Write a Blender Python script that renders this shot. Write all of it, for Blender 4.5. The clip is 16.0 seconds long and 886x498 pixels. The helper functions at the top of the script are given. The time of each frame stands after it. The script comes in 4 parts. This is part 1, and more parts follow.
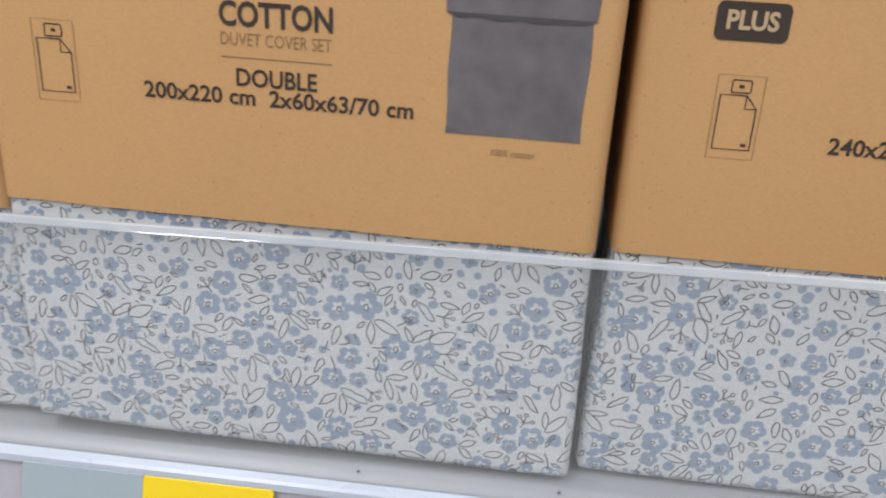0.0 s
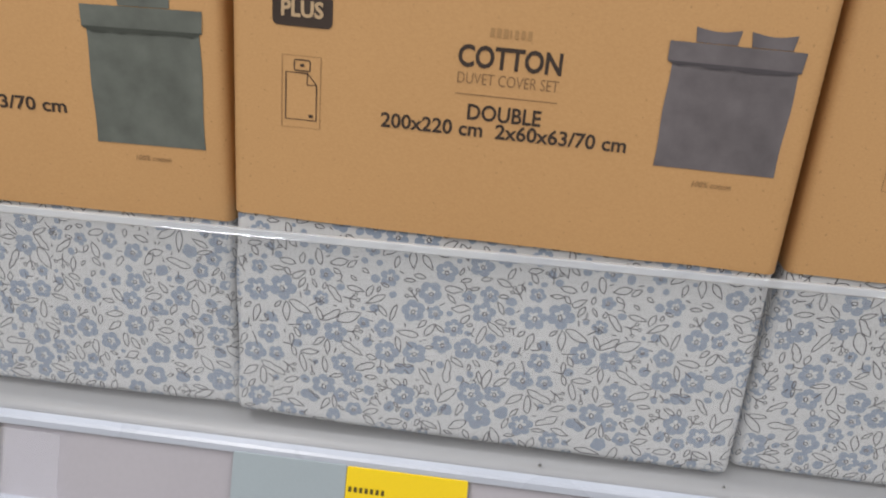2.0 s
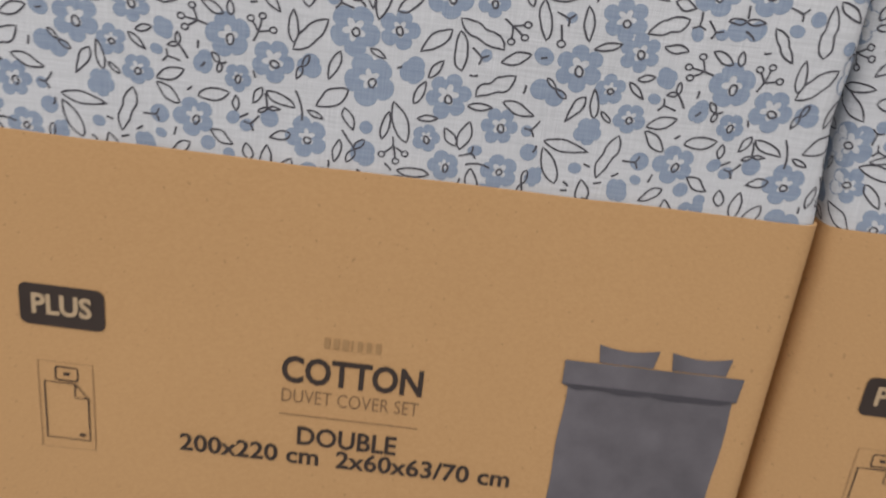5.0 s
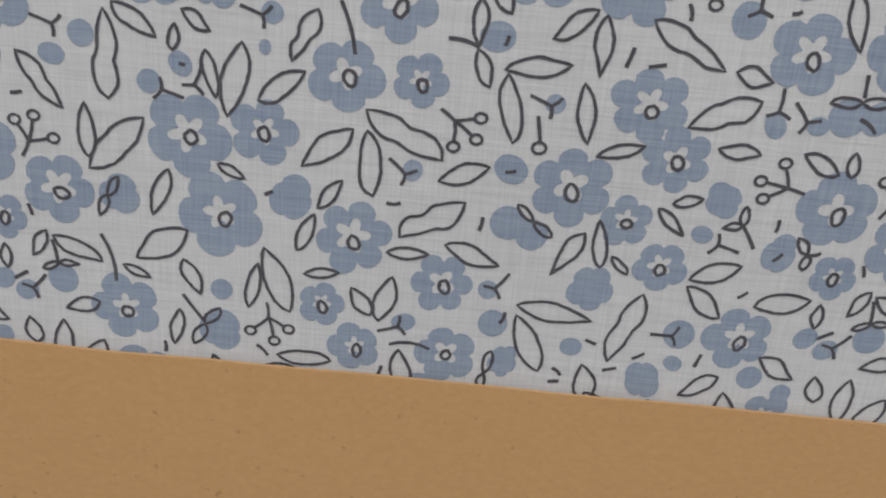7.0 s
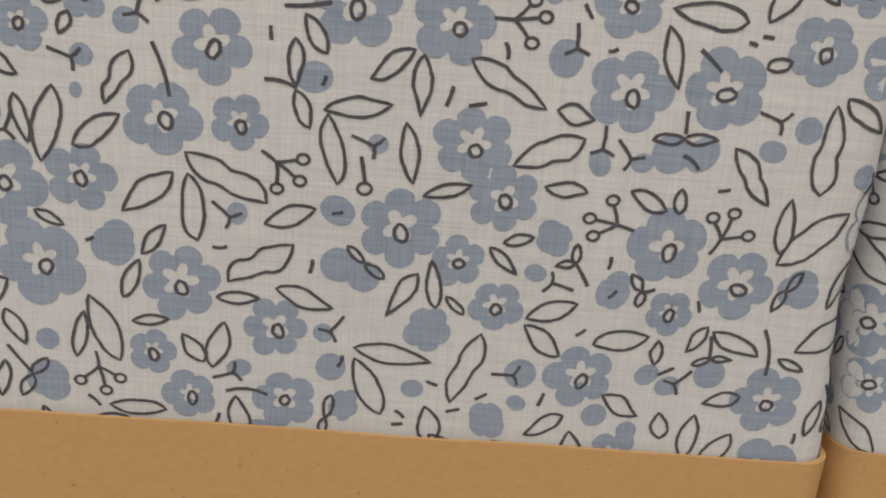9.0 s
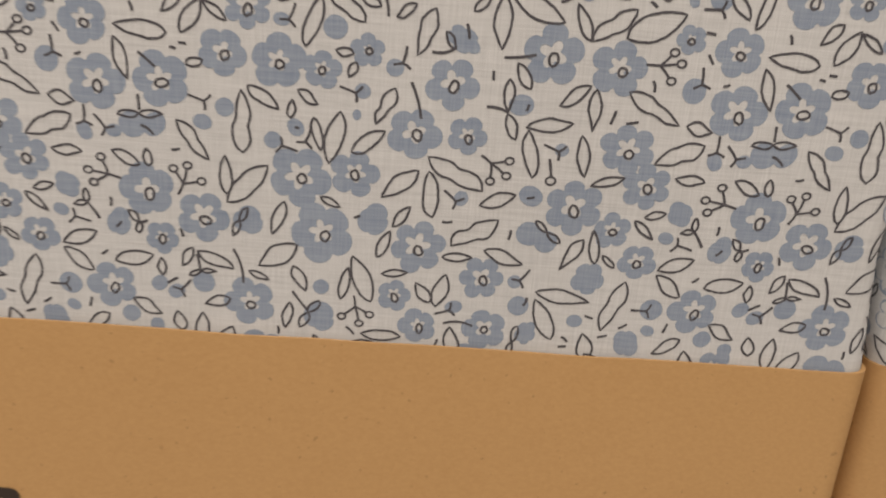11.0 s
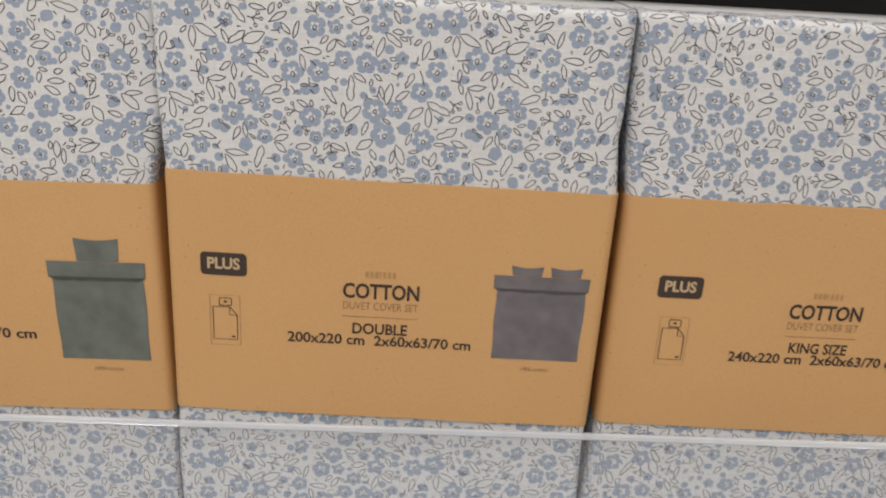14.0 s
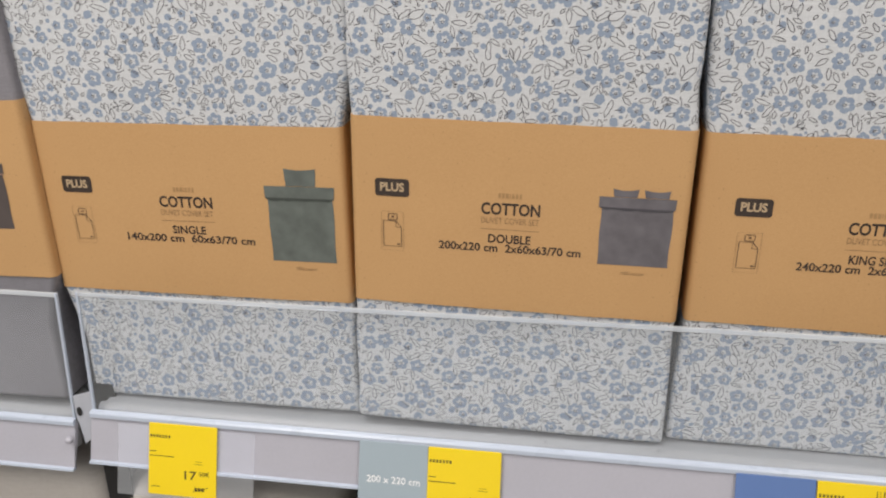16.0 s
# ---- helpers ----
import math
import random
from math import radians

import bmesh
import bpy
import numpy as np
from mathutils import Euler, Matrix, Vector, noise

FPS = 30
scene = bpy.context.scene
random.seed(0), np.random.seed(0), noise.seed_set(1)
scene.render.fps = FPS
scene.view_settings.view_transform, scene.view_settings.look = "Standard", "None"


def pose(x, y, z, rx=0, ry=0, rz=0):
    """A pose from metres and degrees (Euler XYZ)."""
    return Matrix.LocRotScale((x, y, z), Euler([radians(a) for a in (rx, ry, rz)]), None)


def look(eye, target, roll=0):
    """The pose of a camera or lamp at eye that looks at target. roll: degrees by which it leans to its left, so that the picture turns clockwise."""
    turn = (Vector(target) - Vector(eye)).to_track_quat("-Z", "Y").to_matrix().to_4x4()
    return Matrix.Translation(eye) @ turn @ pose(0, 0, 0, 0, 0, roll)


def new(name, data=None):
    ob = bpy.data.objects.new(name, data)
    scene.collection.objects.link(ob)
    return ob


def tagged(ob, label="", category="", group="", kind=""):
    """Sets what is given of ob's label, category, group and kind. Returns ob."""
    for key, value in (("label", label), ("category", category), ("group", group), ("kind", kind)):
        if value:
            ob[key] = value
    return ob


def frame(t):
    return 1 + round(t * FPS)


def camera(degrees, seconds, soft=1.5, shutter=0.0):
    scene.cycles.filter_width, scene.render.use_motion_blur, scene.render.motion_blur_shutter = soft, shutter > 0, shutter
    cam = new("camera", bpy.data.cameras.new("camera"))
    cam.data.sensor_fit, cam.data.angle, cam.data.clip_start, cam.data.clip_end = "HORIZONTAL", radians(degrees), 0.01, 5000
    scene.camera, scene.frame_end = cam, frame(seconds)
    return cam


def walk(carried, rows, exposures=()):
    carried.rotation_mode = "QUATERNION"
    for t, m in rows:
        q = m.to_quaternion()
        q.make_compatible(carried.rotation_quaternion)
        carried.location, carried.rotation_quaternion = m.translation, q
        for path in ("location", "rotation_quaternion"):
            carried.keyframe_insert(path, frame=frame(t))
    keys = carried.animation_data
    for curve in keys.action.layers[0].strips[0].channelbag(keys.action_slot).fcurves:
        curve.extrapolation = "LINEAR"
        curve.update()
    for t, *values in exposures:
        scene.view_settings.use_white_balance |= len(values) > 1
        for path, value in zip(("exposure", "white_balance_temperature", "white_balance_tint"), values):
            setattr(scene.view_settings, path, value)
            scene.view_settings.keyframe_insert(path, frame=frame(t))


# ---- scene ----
cam = camera(54.9, 16.0, soft=2.0, shutter=0.35)
PATH = [
    (0, (0.00593, 0.00205, 1.39557), (-0.2159, 1.8360, 0.6292), 2.07),
    (0.5, (-0.02154, -0.01835, 1.39816), (-0.2447, 1.8129, 0.6256), 2.38),
    (1, (-0.04728, -0.03339, 1.40200), (-0.3103, 1.7895, 0.6224), 2.07),
    (1.5, (-0.07058, -0.04018, 1.40037), (-0.2916, 1.7887, 0.6217), 2.89),
    (2, (-0.08766, -0.04571, 1.41505), (-0.2744, 1.7912, 0.6463), 3.62),
    (2.5, (-0.10633, -0.04936, 1.42581), (-0.2398, 1.7834, 0.6365), 4.40),
    (3, (-0.11585, -0.05840, 1.44010), (-0.1966, 1.7773, 0.6503), 5.19),
    (3.5, (-0.11884, -0.05398, 1.46332), (-0.1463, 1.7848, 0.6771), 6.00),
    (4, (-0.10506, -0.01981, 1.48383), (-0.1245, 1.8246, 0.7106), 5.94),
    (4.5, (-0.08031, 0.03251, 1.48892), (-0.0937, 1.8936, 0.7568), 5.93),
    (4.7, (-0.07749, 0.05719, 1.49062), (-0.0891, 1.9146, 0.7491), 5.87),
    (6.8, (-0.06131, 0.19441, 1.48960), (-0.1311, 2.0779, 0.8207), 3.92),
    (7, (-0.05991, 0.19576, 1.48917), (-0.1258, 2.0781, 0.8164), 3.71),
    (7.5, (-0.05546, 0.19719, 1.49101), (-0.0623, 2.0837, 0.8269), 3.70),
    (8, (-0.04435, 0.19983, 1.49069), (-0.0066, 2.0998, 0.8673), 3.66),
    (8.2, (-0.03786, 0.20147, 1.48986), (-0.0263, 2.1089, 0.8884), 3.37),
    (10.3, (-0.05165, 0.18638, 1.50002), (0.0165, 2.0641, 0.8147), 3.58),
    (10.5, (-0.06023, 0.17557, 1.49907), (0.0678, 2.0558, 0.8294), 4.18),
    (11, (-0.07433, 0.14308, 1.50980), (-0.0694, 2.0226, 0.8262), 2.92),
    (11.5, (-0.07545, 0.09669, 1.51769), (-0.0905, 1.9860, 0.8616), 2.56),
    (12, (-0.07854, 0.04396, 1.53411), (-0.0818, 1.9361, 0.8861), 2.25),
    (12.5, (-0.08733, -0.00587, 1.54091), (-0.0920, 1.8767, 0.8657), 1.94),
    (13, (-0.09448, -0.06230, 1.54127), (-0.0911, 1.8208, 0.8676), 2.13),
    (13.5, (-0.08810, -0.10438, 1.54694), (-0.0655, 1.7791, 0.8746), 2.41),
    (14, (-0.06999, -0.13312, 1.55545), (-0.0546, 1.7346, 0.8403), 2.40),
    (14.5, (-0.05208, -0.18732, 1.55526), (-0.0502, 1.6891, 0.8631), 2.13),
    (15, (-0.03620, -0.23685, 1.56172), (-0.1331, 1.6330, 0.8588), 1.13),
    (15.5, (-0.04311, -0.27221, 1.56443), (-0.2821, 1.5758, 0.8379), -0.22),
    (16, (-0.04955, -0.28702, 1.56796), (-0.3610, 1.5400, 0.8162), -0.76),
]
GRADE = [
    (0, 0.0, 6200, 11), (1, -0.14, 6300, 11), (2, -0.18, 6550, 12), (3.5, -0.18, 6620, 13), (4.7, -0.26, 6270, 13), (6.8, -0.5, 6250, 11), (8.2, -0.48, 6850, 11),
    (10.3, -0.43, 7350, 14), (11, -0.42, 7550, 15), (12.5, -0.22, 7250, 14), (13.5, -0.15, 6900, 13), (14.5, -0.12, 6750, 12), (16, -0.05, 6550, 11),
]
walk(cam, [(t, look(eye, target, roll)) for t, eye, target, roll in PATH], GRADE)

# ---- light ----
world = bpy.data.worlds.new("world")
scene.world = world
world.use_nodes = True
world.node_tree.nodes["Background"].inputs[0].default_value = (0.9, 0.95, 1.0, 1)
world.node_tree.nodes["Background"].inputs[1].default_value = 0.05


def ceiling_tube(x, y, sx, sy, watts):
    data = bpy.data.lights.new("ceiling_lamp", "AREA")
    data.shape, data.size, data.size_y, data.energy = "RECTANGLE", sx, sy, watts
    data.color = (1.0, 0.965, 0.92)
    lamp = new("ceiling_lamp", data)
    lamp.matrix_world = pose(x, y, 2.95)
    return lamp


ceiling_tube(-0.9, -1.1, 0.35, 2.4, 55)
ceiling_tube(1.0, -1.1, 0.35, 2.4, 34)
ceiling_tube(0.0, -2.6, 3.0, 0.35, 30)

# ---- materials ----


def mat(name, color, rough=0.6, metal=0.0, spec=0.5):
    m = bpy.data.materials.new(name)
    m.use_nodes = True
    b = m.node_tree.nodes["Principled BSDF"]
    b.inputs["Base Color"].default_value = (*color, 1)
    b.inputs["Roughness"].default_value = rough
    b.inputs["Metallic"].default_value = metal
    b.inputs["Specular IOR Level"].default_value = spec
    return m, m.node_tree.nodes, m.node_tree.links, b


def coords(n, l, scale=(1, 1, 1)):
    c, mp = n.new("ShaderNodeTexCoord"), n.new("ShaderNodeMapping")
    mp.inputs["Scale"].default_value = scale
    l.new(c.outputs["Object"], mp.inputs["Vector"])
    return mp.outputs["Vector"]


def noise_tex(n, l, vec, scale, detail=4.0, rough=0.55):
    t = n.new("ShaderNodeTexNoise")
    t.inputs["Scale"].default_value, t.inputs["Detail"].default_value, t.inputs["Roughness"].default_value = scale, detail, rough
    l.new(vec, t.inputs["Vector"])
    return t.outputs["Fac"]


def ramp(n, l, fac, a, b, ca, cb):
    r = n.new("ShaderNodeValToRGB")
    r.color_ramp.elements[0].position, r.color_ramp.elements[1].position = a, b
    r.color_ramp.elements[0].color, r.color_ramp.elements[1].color = (*ca, 1), (*cb, 1)
    l.new(fac, r.inputs["Fac"])
    return r.outputs["Color"]


def mixc(n, l, fac, a, b, mode="MIX"):
    x = n.new("ShaderNodeMix")
    x.data_type, x.blend_type = "RGBA", mode
    for key, v in ((0, fac), (6, a), (7, b)):
        if isinstance(v, (int, float)):
            x.inputs[key].default_value = v
        elif isinstance(v, tuple):
            x.inputs[key].default_value = (*v, 1)
        else:
            l.new(v, x.inputs[key])
    return x.outputs[2]


def bump(n, l, b, height, strength, distance):
    bp = n.new("ShaderNodeBump")
    bp.inputs["Strength"].default_value, bp.inputs["Distance"].default_value = strength, distance
    l.new(height, bp.inputs["Height"])
    l.new(bp.outputs["Normal"], b.inputs["Normal"])


def add(n, l, a, b, op="ADD"):
    m = n.new("ShaderNodeMath")
    m.operation = op
    for i, v in ((0, a), (1, b)):
        if isinstance(v, (int, float)):
            m.inputs[i].default_value = v
        else:
            l.new(v, m.inputs[i])
    return m.outputs[0]


def cotton(name, base, thread, contrast):
    """Plain-woven cotton: crossing threads about a third of a millimetre wide, uneven in thickness."""
    m, n, l, b = mat(name, base, 0.85, 0, 0.2)
    warp = noise_tex(n, l, coords(n, l, (2600, 260, 90)), 1.0, 2)
    weft = noise_tex(n, l, coords(n, l, (90, 260, 2600)), 1.0, 2)
    slub = noise_tex(n, l, coords(n, l, (60, 60, 700)), 1.0, 3)
    weave = add(n, l, add(n, l, warp, weft), 0.5, "MULTIPLY")
    weave2 = add(n, l, add(n, l, weave, 0.75, "MULTIPLY"), add(n, l, slub, 0.25, "MULTIPLY"))
    col = ramp(n, l, weave2, 0.5 - contrast, 0.5 + contrast, base, thread)
    cloud = noise_tex(n, l, coords(n, l, (14, 14, 14)), 1.0, 3)
    col = mixc(n, l, 0.35, col, ramp(n, l, cloud, 0.3, 0.7, (0.88, 0.88, 0.88), (1, 1, 1)), "MULTIPLY")
    l.new(col, b.inputs["Base Color"])
    bump(n, l, b, weave2, 0.5, 0.0003)
    return m


COTTON_WHITE = cotton("cotton_white", (0.53, 0.543, 0.56), (0.67, 0.683, 0.70), 0.14)
COTTON_BLUE = cotton("cotton_blue_print", (0.21, 0.268, 0.37), (0.345, 0.402, 0.488), 0.17)
COTTON_LINE = cotton("cotton_dark_line_print", (0.052, 0.05, 0.06), (0.125, 0.123, 0.14), 0.2)
COTTON_GREY = cotton("cotton_grey", (0.19, 0.182, 0.20), (0.27, 0.262, 0.285), 0.16)
COTTON_TAUPE = cotton("cotton_taupe", (0.47, 0.44, 0.41), (0.58, 0.55, 0.52), 0.16)


def kraft_material():
    m, n, l, b = mat("kraft_card", (0.5, 0.3, 0.13), 0.62, 0, 0.35)
    fibre = noise_tex(n, l, coords(n, l, (700, 700, 1100)), 1.0, 5, 0.65)
    cloud = noise_tex(n, l, coords(n, l, (9, 9, 11)), 1.0, 4)
    speck = noise_tex(n, l, coords(n, l, (520, 520, 520)), 1.0, 1)
    col = ramp(n, l, fibre, 0.3, 0.7, (0.512, 0.299, 0.130), (0.563, 0.339, 0.154))
    col = mixc(n, l, 0.6, col, ramp(n, l, cloud, 0.3, 0.7, (0.93, 0.92, 0.91), (1, 1, 1)), "MULTIPLY")
    col = mixc(n, l, ramp(n, l, speck, 0.71, 0.77, (0, 0, 0), (0.45, 0.45, 0.45)), col, (0.24, 0.14, 0.06))
    l.new(col, b.inputs["Base Color"])
    l.new(ramp(n, l, cloud, 0.2, 0.8, (0.52, 0.52, 0.52), (0.68, 0.68, 0.68)), b.inputs["Roughness"])
    bump(n, l, b, fibre, 0.07, 0.0004)
    return m


def worn(name, color, rough, metal=0.0, spec=0.5, dirt=0.85, scale=30, relief=0.05):
    m, n, l, b = mat(name, color, rough, metal, spec)
    big = noise_tex(n, l, coords(n, l, (scale * 0.3,) * 3), 1.0, 4)
    fine = noise_tex(n, l, coords(n, l, (scale * 20,) * 3), 1.0, 3)
    col = mixc(n, l, 0.8, color, ramp(n, l, big, 0.3, 0.72, (dirt,) * 3, (1, 1, 1)), "MULTIPLY")
    col = mixc(n, l, 0.5, col, ramp(n, l, fine, 0.3, 0.7, (0.93,) * 3, (1, 1, 1)), "MULTIPLY")
    l.new(col, b.inputs["Base Color"])
    l.new(ramp(n, l, big, 0.2, 0.8, (max(rough - 0.08, 0.05),) * 3, (min(rough + 0.1, 1),) * 3), b.inputs["Roughness"])
    bump(n, l, b, fine, relief, 0.0004)
    return m


KRAFT = kraft_material()
INK_DARK = worn("ink_dark_brown", (0.045, 0.03, 0.024), 0.5, dirt=0.8, scale=200)
INK_SOFT = worn("ink_soft_brown", (0.27, 0.16, 0.075), 0.6, dirt=0.9, scale=200)
INK_FAINT = worn("ink_faint_brown", (0.40, 0.235, 0.10), 0.6, dirt=0.95, scale=200)
INK_KRAFT = worn("unprinted_kraft", (0.52, 0.38, 0.23), 0.6, dirt=0.9, scale=100)
PHOTO_GREY = worn("printed_bedding_grey", (0.165, 0.153, 0.168), 0.5, dirt=0.55, scale=230)
PHOTO_GREY_DARK = worn("printed_fold_grey", (0.075, 0.07, 0.082), 0.5, dirt=0.75, scale=160)
PHOTO_GREEN = worn("printed_bedding_green_grey", (0.145, 0.165, 0.15), 0.5, dirt=0.55, scale=230)
PHOTO_GREEN_DARK = worn("printed_fold_green_grey", (0.058, 0.068, 0.06), 0.5, dirt=0.75, scale=160)
PHOTO_BROWN = worn("printed_bedding_brown", (0.10, 0.08, 0.075), 0.5, dirt=0.75, scale=160)
PHOTO_PINK = worn("printed_bedding_pink", (0.38, 0.23, 0.17), 0.5, dirt=0.85, scale=160)
SHELF_METAL = worn("grey_powder_coat", (0.36, 0.37, 0.39), 0.38, 0.0, 0.5, dirt=0.86, scale=22, relief=0.12)
RAIL_PLASTIC = worn("grey_rail_plastic", (0.43, 0.425, 0.48), 0.33, dirt=0.9, scale=18)
STRIP_PLASTIC = worn("pale_strip_plastic", (0.50, 0.555, 0.66), 0.28, dirt=0.92, scale=40)
BRACKET_METAL = worn("white_bracket_enamel", (0.50, 0.52, 0.58), 0.35, dirt=0.8, scale=60)
TAG_YELLOW = worn("tag_yellow", (0.85, 0.62, 0.012), 0.32, dirt=0.94, scale=40)
CARD_GREY_BLUE = worn("card_grey_blue", (0.34, 0.41, 0.46), 0.35, dirt=0.93, scale=40)
CARD_BLUE = worn("card_blue", (0.11, 0.19, 0.42), 0.35, dirt=0.93, scale=40)
PAPER_WHITE = worn("white_lettering", (0.82, 0.83, 0.84), 0.5, dirt=0.95, scale=40)
INK_TAG = worn("tag_ink", (0.10, 0.075, 0.012), 0.45, dirt=0.9, scale=100)
BLACK_PANEL = worn("black_shelf_panel", (0.012, 0.012, 0.013), 0.45, dirt=0.7, scale=15)
BLACK_RUBBER = worn("black_plastic", (0.015, 0.015, 0.016), 0.4, dirt=0.8, scale=60)
PAINT_WALL = worn("wall_paint", (0.72, 0.72, 0.71), 0.7, dirt=0.92, scale=4)
FLOOR_VINYL = worn("floor_vinyl", (0.42, 0.40, 0.38), 0.35, dirt=0.8, scale=5)


def clear_plastic(name, haze, tint):
    """Clear acrylic: mostly see-through, glossy by Fresnel; an uneven milky share paints in the haze of reflected
    light.
    """
    m = bpy.data.materials.new(name)
    m.use_nodes = True
    n, l = m.node_tree.nodes, m.node_tree.links
    n.clear()
    out, mix1, mix2 = n.new("ShaderNodeOutputMaterial"), n.new("ShaderNodeMixShader"), n.new("ShaderNodeMixShader")
    tr, di, gl, fr = n.new("ShaderNodeBsdfTransparent"), n.new("ShaderNodeBsdfDiffuse"), n.new("ShaderNodeBsdfGlossy"), n.new("ShaderNodeFresnel")
    tr.inputs[0].default_value = (*tint, 1)
    di.inputs[0].default_value = (0.8, 0.83, 0.86, 1)
    gl.inputs["Roughness"].default_value = 0.08
    fr.inputs["IOR"].default_value = 1.3
    haze_noise = noise_tex(n, l, coords(n, l, (9, 9, 22)), 1.0, 4)
    l.new(add(n, l, add(n, l, haze_noise, haze * 1.2, "MULTIPLY"), haze * 0.4), mix1.inputs[0])
    l.new(tr.outputs[0], mix1.inputs[1])
    l.new(di.outputs[0], mix1.inputs[2])
    l.new(fr.outputs[0], mix2.inputs[0])
    l.new(mix1.outputs[0], mix2.inputs[1])
    l.new(gl.outputs[0], mix2.inputs[2])
    l.new(mix2.outputs[0], out.inputs[0])
    return m


ACRYLIC = clear_plastic("clear_acrylic", 0.055, (0.97, 0.98, 0.99))
ACRYLIC_EDGE = clear_plastic("sawn_acrylic_edge", 0.48, (0.85, 0.9, 0.97))
SLEEVE_CLEAR = clear_plastic("clear_tag_sleeve", 0.11, (0.95, 0.95, 0.97))

# ---- mesh helpers ----


def part(name, bm, material, parent=None, label=""):
    me = bpy.data.meshes.new(name)
    bm.to_mesh(me)
    bm.free()
    for mtl in material if isinstance(material, (list, tuple)) else (material,):
        me.materials.append(mtl)
    ob = new(name, me)
    if parent is not None:
        ob.parent = parent
    if label:
        tagged(ob, label)
    return ob


def box(bm, x0, x1, y0, y1, z0, z1, bevel=0.0, segments=2):
    made = bmesh.ops.create_cube(bm, size=1, matrix=Matrix.Translation(((x0 + x1) / 2, (y0 + y1) / 2, (z0 + z1) / 2)) @ Matrix.Diagonal((x1 - x0, y1 - y0, z1 - z0, 1)))
    if bevel:
        edges = list({e for v in made["verts"] for e in v.link_edges})
        bmesh.ops.bevel(bm, geom=edges, offset=bevel, segments=segments, affect="EDGES", profile=0.5)
    return bm


def profile_bar(outline, x0, x1, cuts=1):
    """A bar along x with the closed outline of (y, z) points, capped at both ends."""
    bm = bmesh.new()
    rings = [[bm.verts.new((x0 + (x1 - x0) * i / cuts, y, z)) for y, z in outline] for i in range(cuts + 1)]
    k = len(outline)
    for a, b in zip(rings, rings[1:]):
        for i in range(k):
            bm.faces.new((a[i], a[(i + 1) % k], b[(i + 1) % k], b[i]))
    bm.faces.new(rings[0][::-1])
    bm.faces.new(rings[-1])
    bmesh.ops.recalc_face_normals(bm, faces=bm.faces)
    return bm


def smooth(ob):
    for p in ob.data.polygons:
        p.use_smooth = True
    return ob


def text_shape(words, height, bold=0.0, slant=0.0):
    """The built-in font's outlines of the words as flat triangles, lower left at the origin, capitals of that height."""
    cu = bpy.data.curves.new("words", "FONT")
    cu.body, cu.size, cu.offset, cu.shear, cu.resolution_u = words, 1.0, bold, slant, 3
    ob = new("words", cu)
    bpy.context.view_layer.update()
    me = bpy.data.meshes.new_from_object(ob.evaluated_get(bpy.context.evaluated_depsgraph_get()))
    pts = [v.co.copy() for v in me.vertices]
    faces = [tuple(p.vertices) for p in me.polygons]
    bpy.data.objects.remove(ob)
    bpy.data.curves.remove(cu)
    bpy.data.meshes.remove(me)
    x0 = min(p.x for p in pts)
    k = height / 0.69
    return [((p.x - x0) * k, p.y * k) for p in pts], faces


def put_flat(bm, pts, faces, place):
    verts = [bm.verts.new(place(x, z)) for x, z in pts]
    for f in faces:
        try:
            bm.faces.new([verts[i] for i in f])
        except ValueError:
            pass


def put_text(bm, words, x0, x1, z, height, place, bold=0.0, slant=0.0):
    pts, faces = text_shape(words, height, bold, slant)
    w = max(p[0] for p in pts)
    put_flat(bm, [(x0 + p[0] * (x1 - x0) / w, z + p[1]) for p in pts], faces, place)


def put_rect(bm, x0, x1, z0, z1, place):
    put_flat(bm, [(x0, z0), (x1, z0), (x1, z1), (x0, z1)], [(0, 1, 2, 3)], place)


def stroke(pts, width, closed=False, taper=0.25):
    """A pen line along the points, a little uneven in width: points and quads."""
    k, out, faces = len(pts), [], []
    for i, p in enumerate(pts):
        a = pts[(i - 1) % k] if closed or i else p
        b = pts[(i + 1) % k] if closed or i < k - 1 else p
        dx, dz = b[0] - a[0], b[1] - a[1]
        d = math.hypot(dx, dz) or 1
        w = width / 2 * (1 + taper * (random.random() - 0.5))
        out += [(p[0] - dz / d * w, p[1] + dx / d * w), (p[0] + dz / d * w, p[1] - dx / d * w)]
    for i in range(k if closed else k - 1):
        j = (i + 1) % k
        faces.append((2 * i, 2 * i + 1, 2 * j + 1, 2 * j))
    return out, faces


# ---- room ----
def slab(name, x0, x1, y0, y1, z0, z1, material, label, category):
    bm = bmesh.new()
    box(bm, x0, x1, y0, y1, z0, z1)
    return tagged(part(name, bm, material), label, category, kind="structure")


slab("floor", -4, 4, -4, 1.2, -0.1, 0, FLOOR_VINYL, "grey vinyl shop floor", "floor")
slab("ceiling", -4, 4, -4, 1.2, 3.0, 3.1, PAINT_WALL, "plain white shop ceiling", "ceiling")
slab("wall_north", -4, 4, 1.1, 1.2, 0, 3.0, PAINT_WALL, "plain white painted shop wall", "wall")
slab("wall_south", -4, 4, -4.1, -4, 0, 3.0, PAINT_WALL, "plain white painted shop wall", "wall")
slab("wall_west", -4.1, -4, -4, 1.2, 0, 3.0, PAINT_WALL, "plain white painted shop wall", "wall")
slab("wall_east", 4, 4.1, -4, 1.2, 0, 3.0, PAINT_WALL, "plain white painted shop wall", "wall")
slab("wall_back_panel", -2.0, 2.0, 0.80, 0.83, 0, 2.2, BLACK_PANEL, "black back panel of the shop shelving", "shelf panel")

# ---- shelving ----
SHELF_TOP = 1.1440


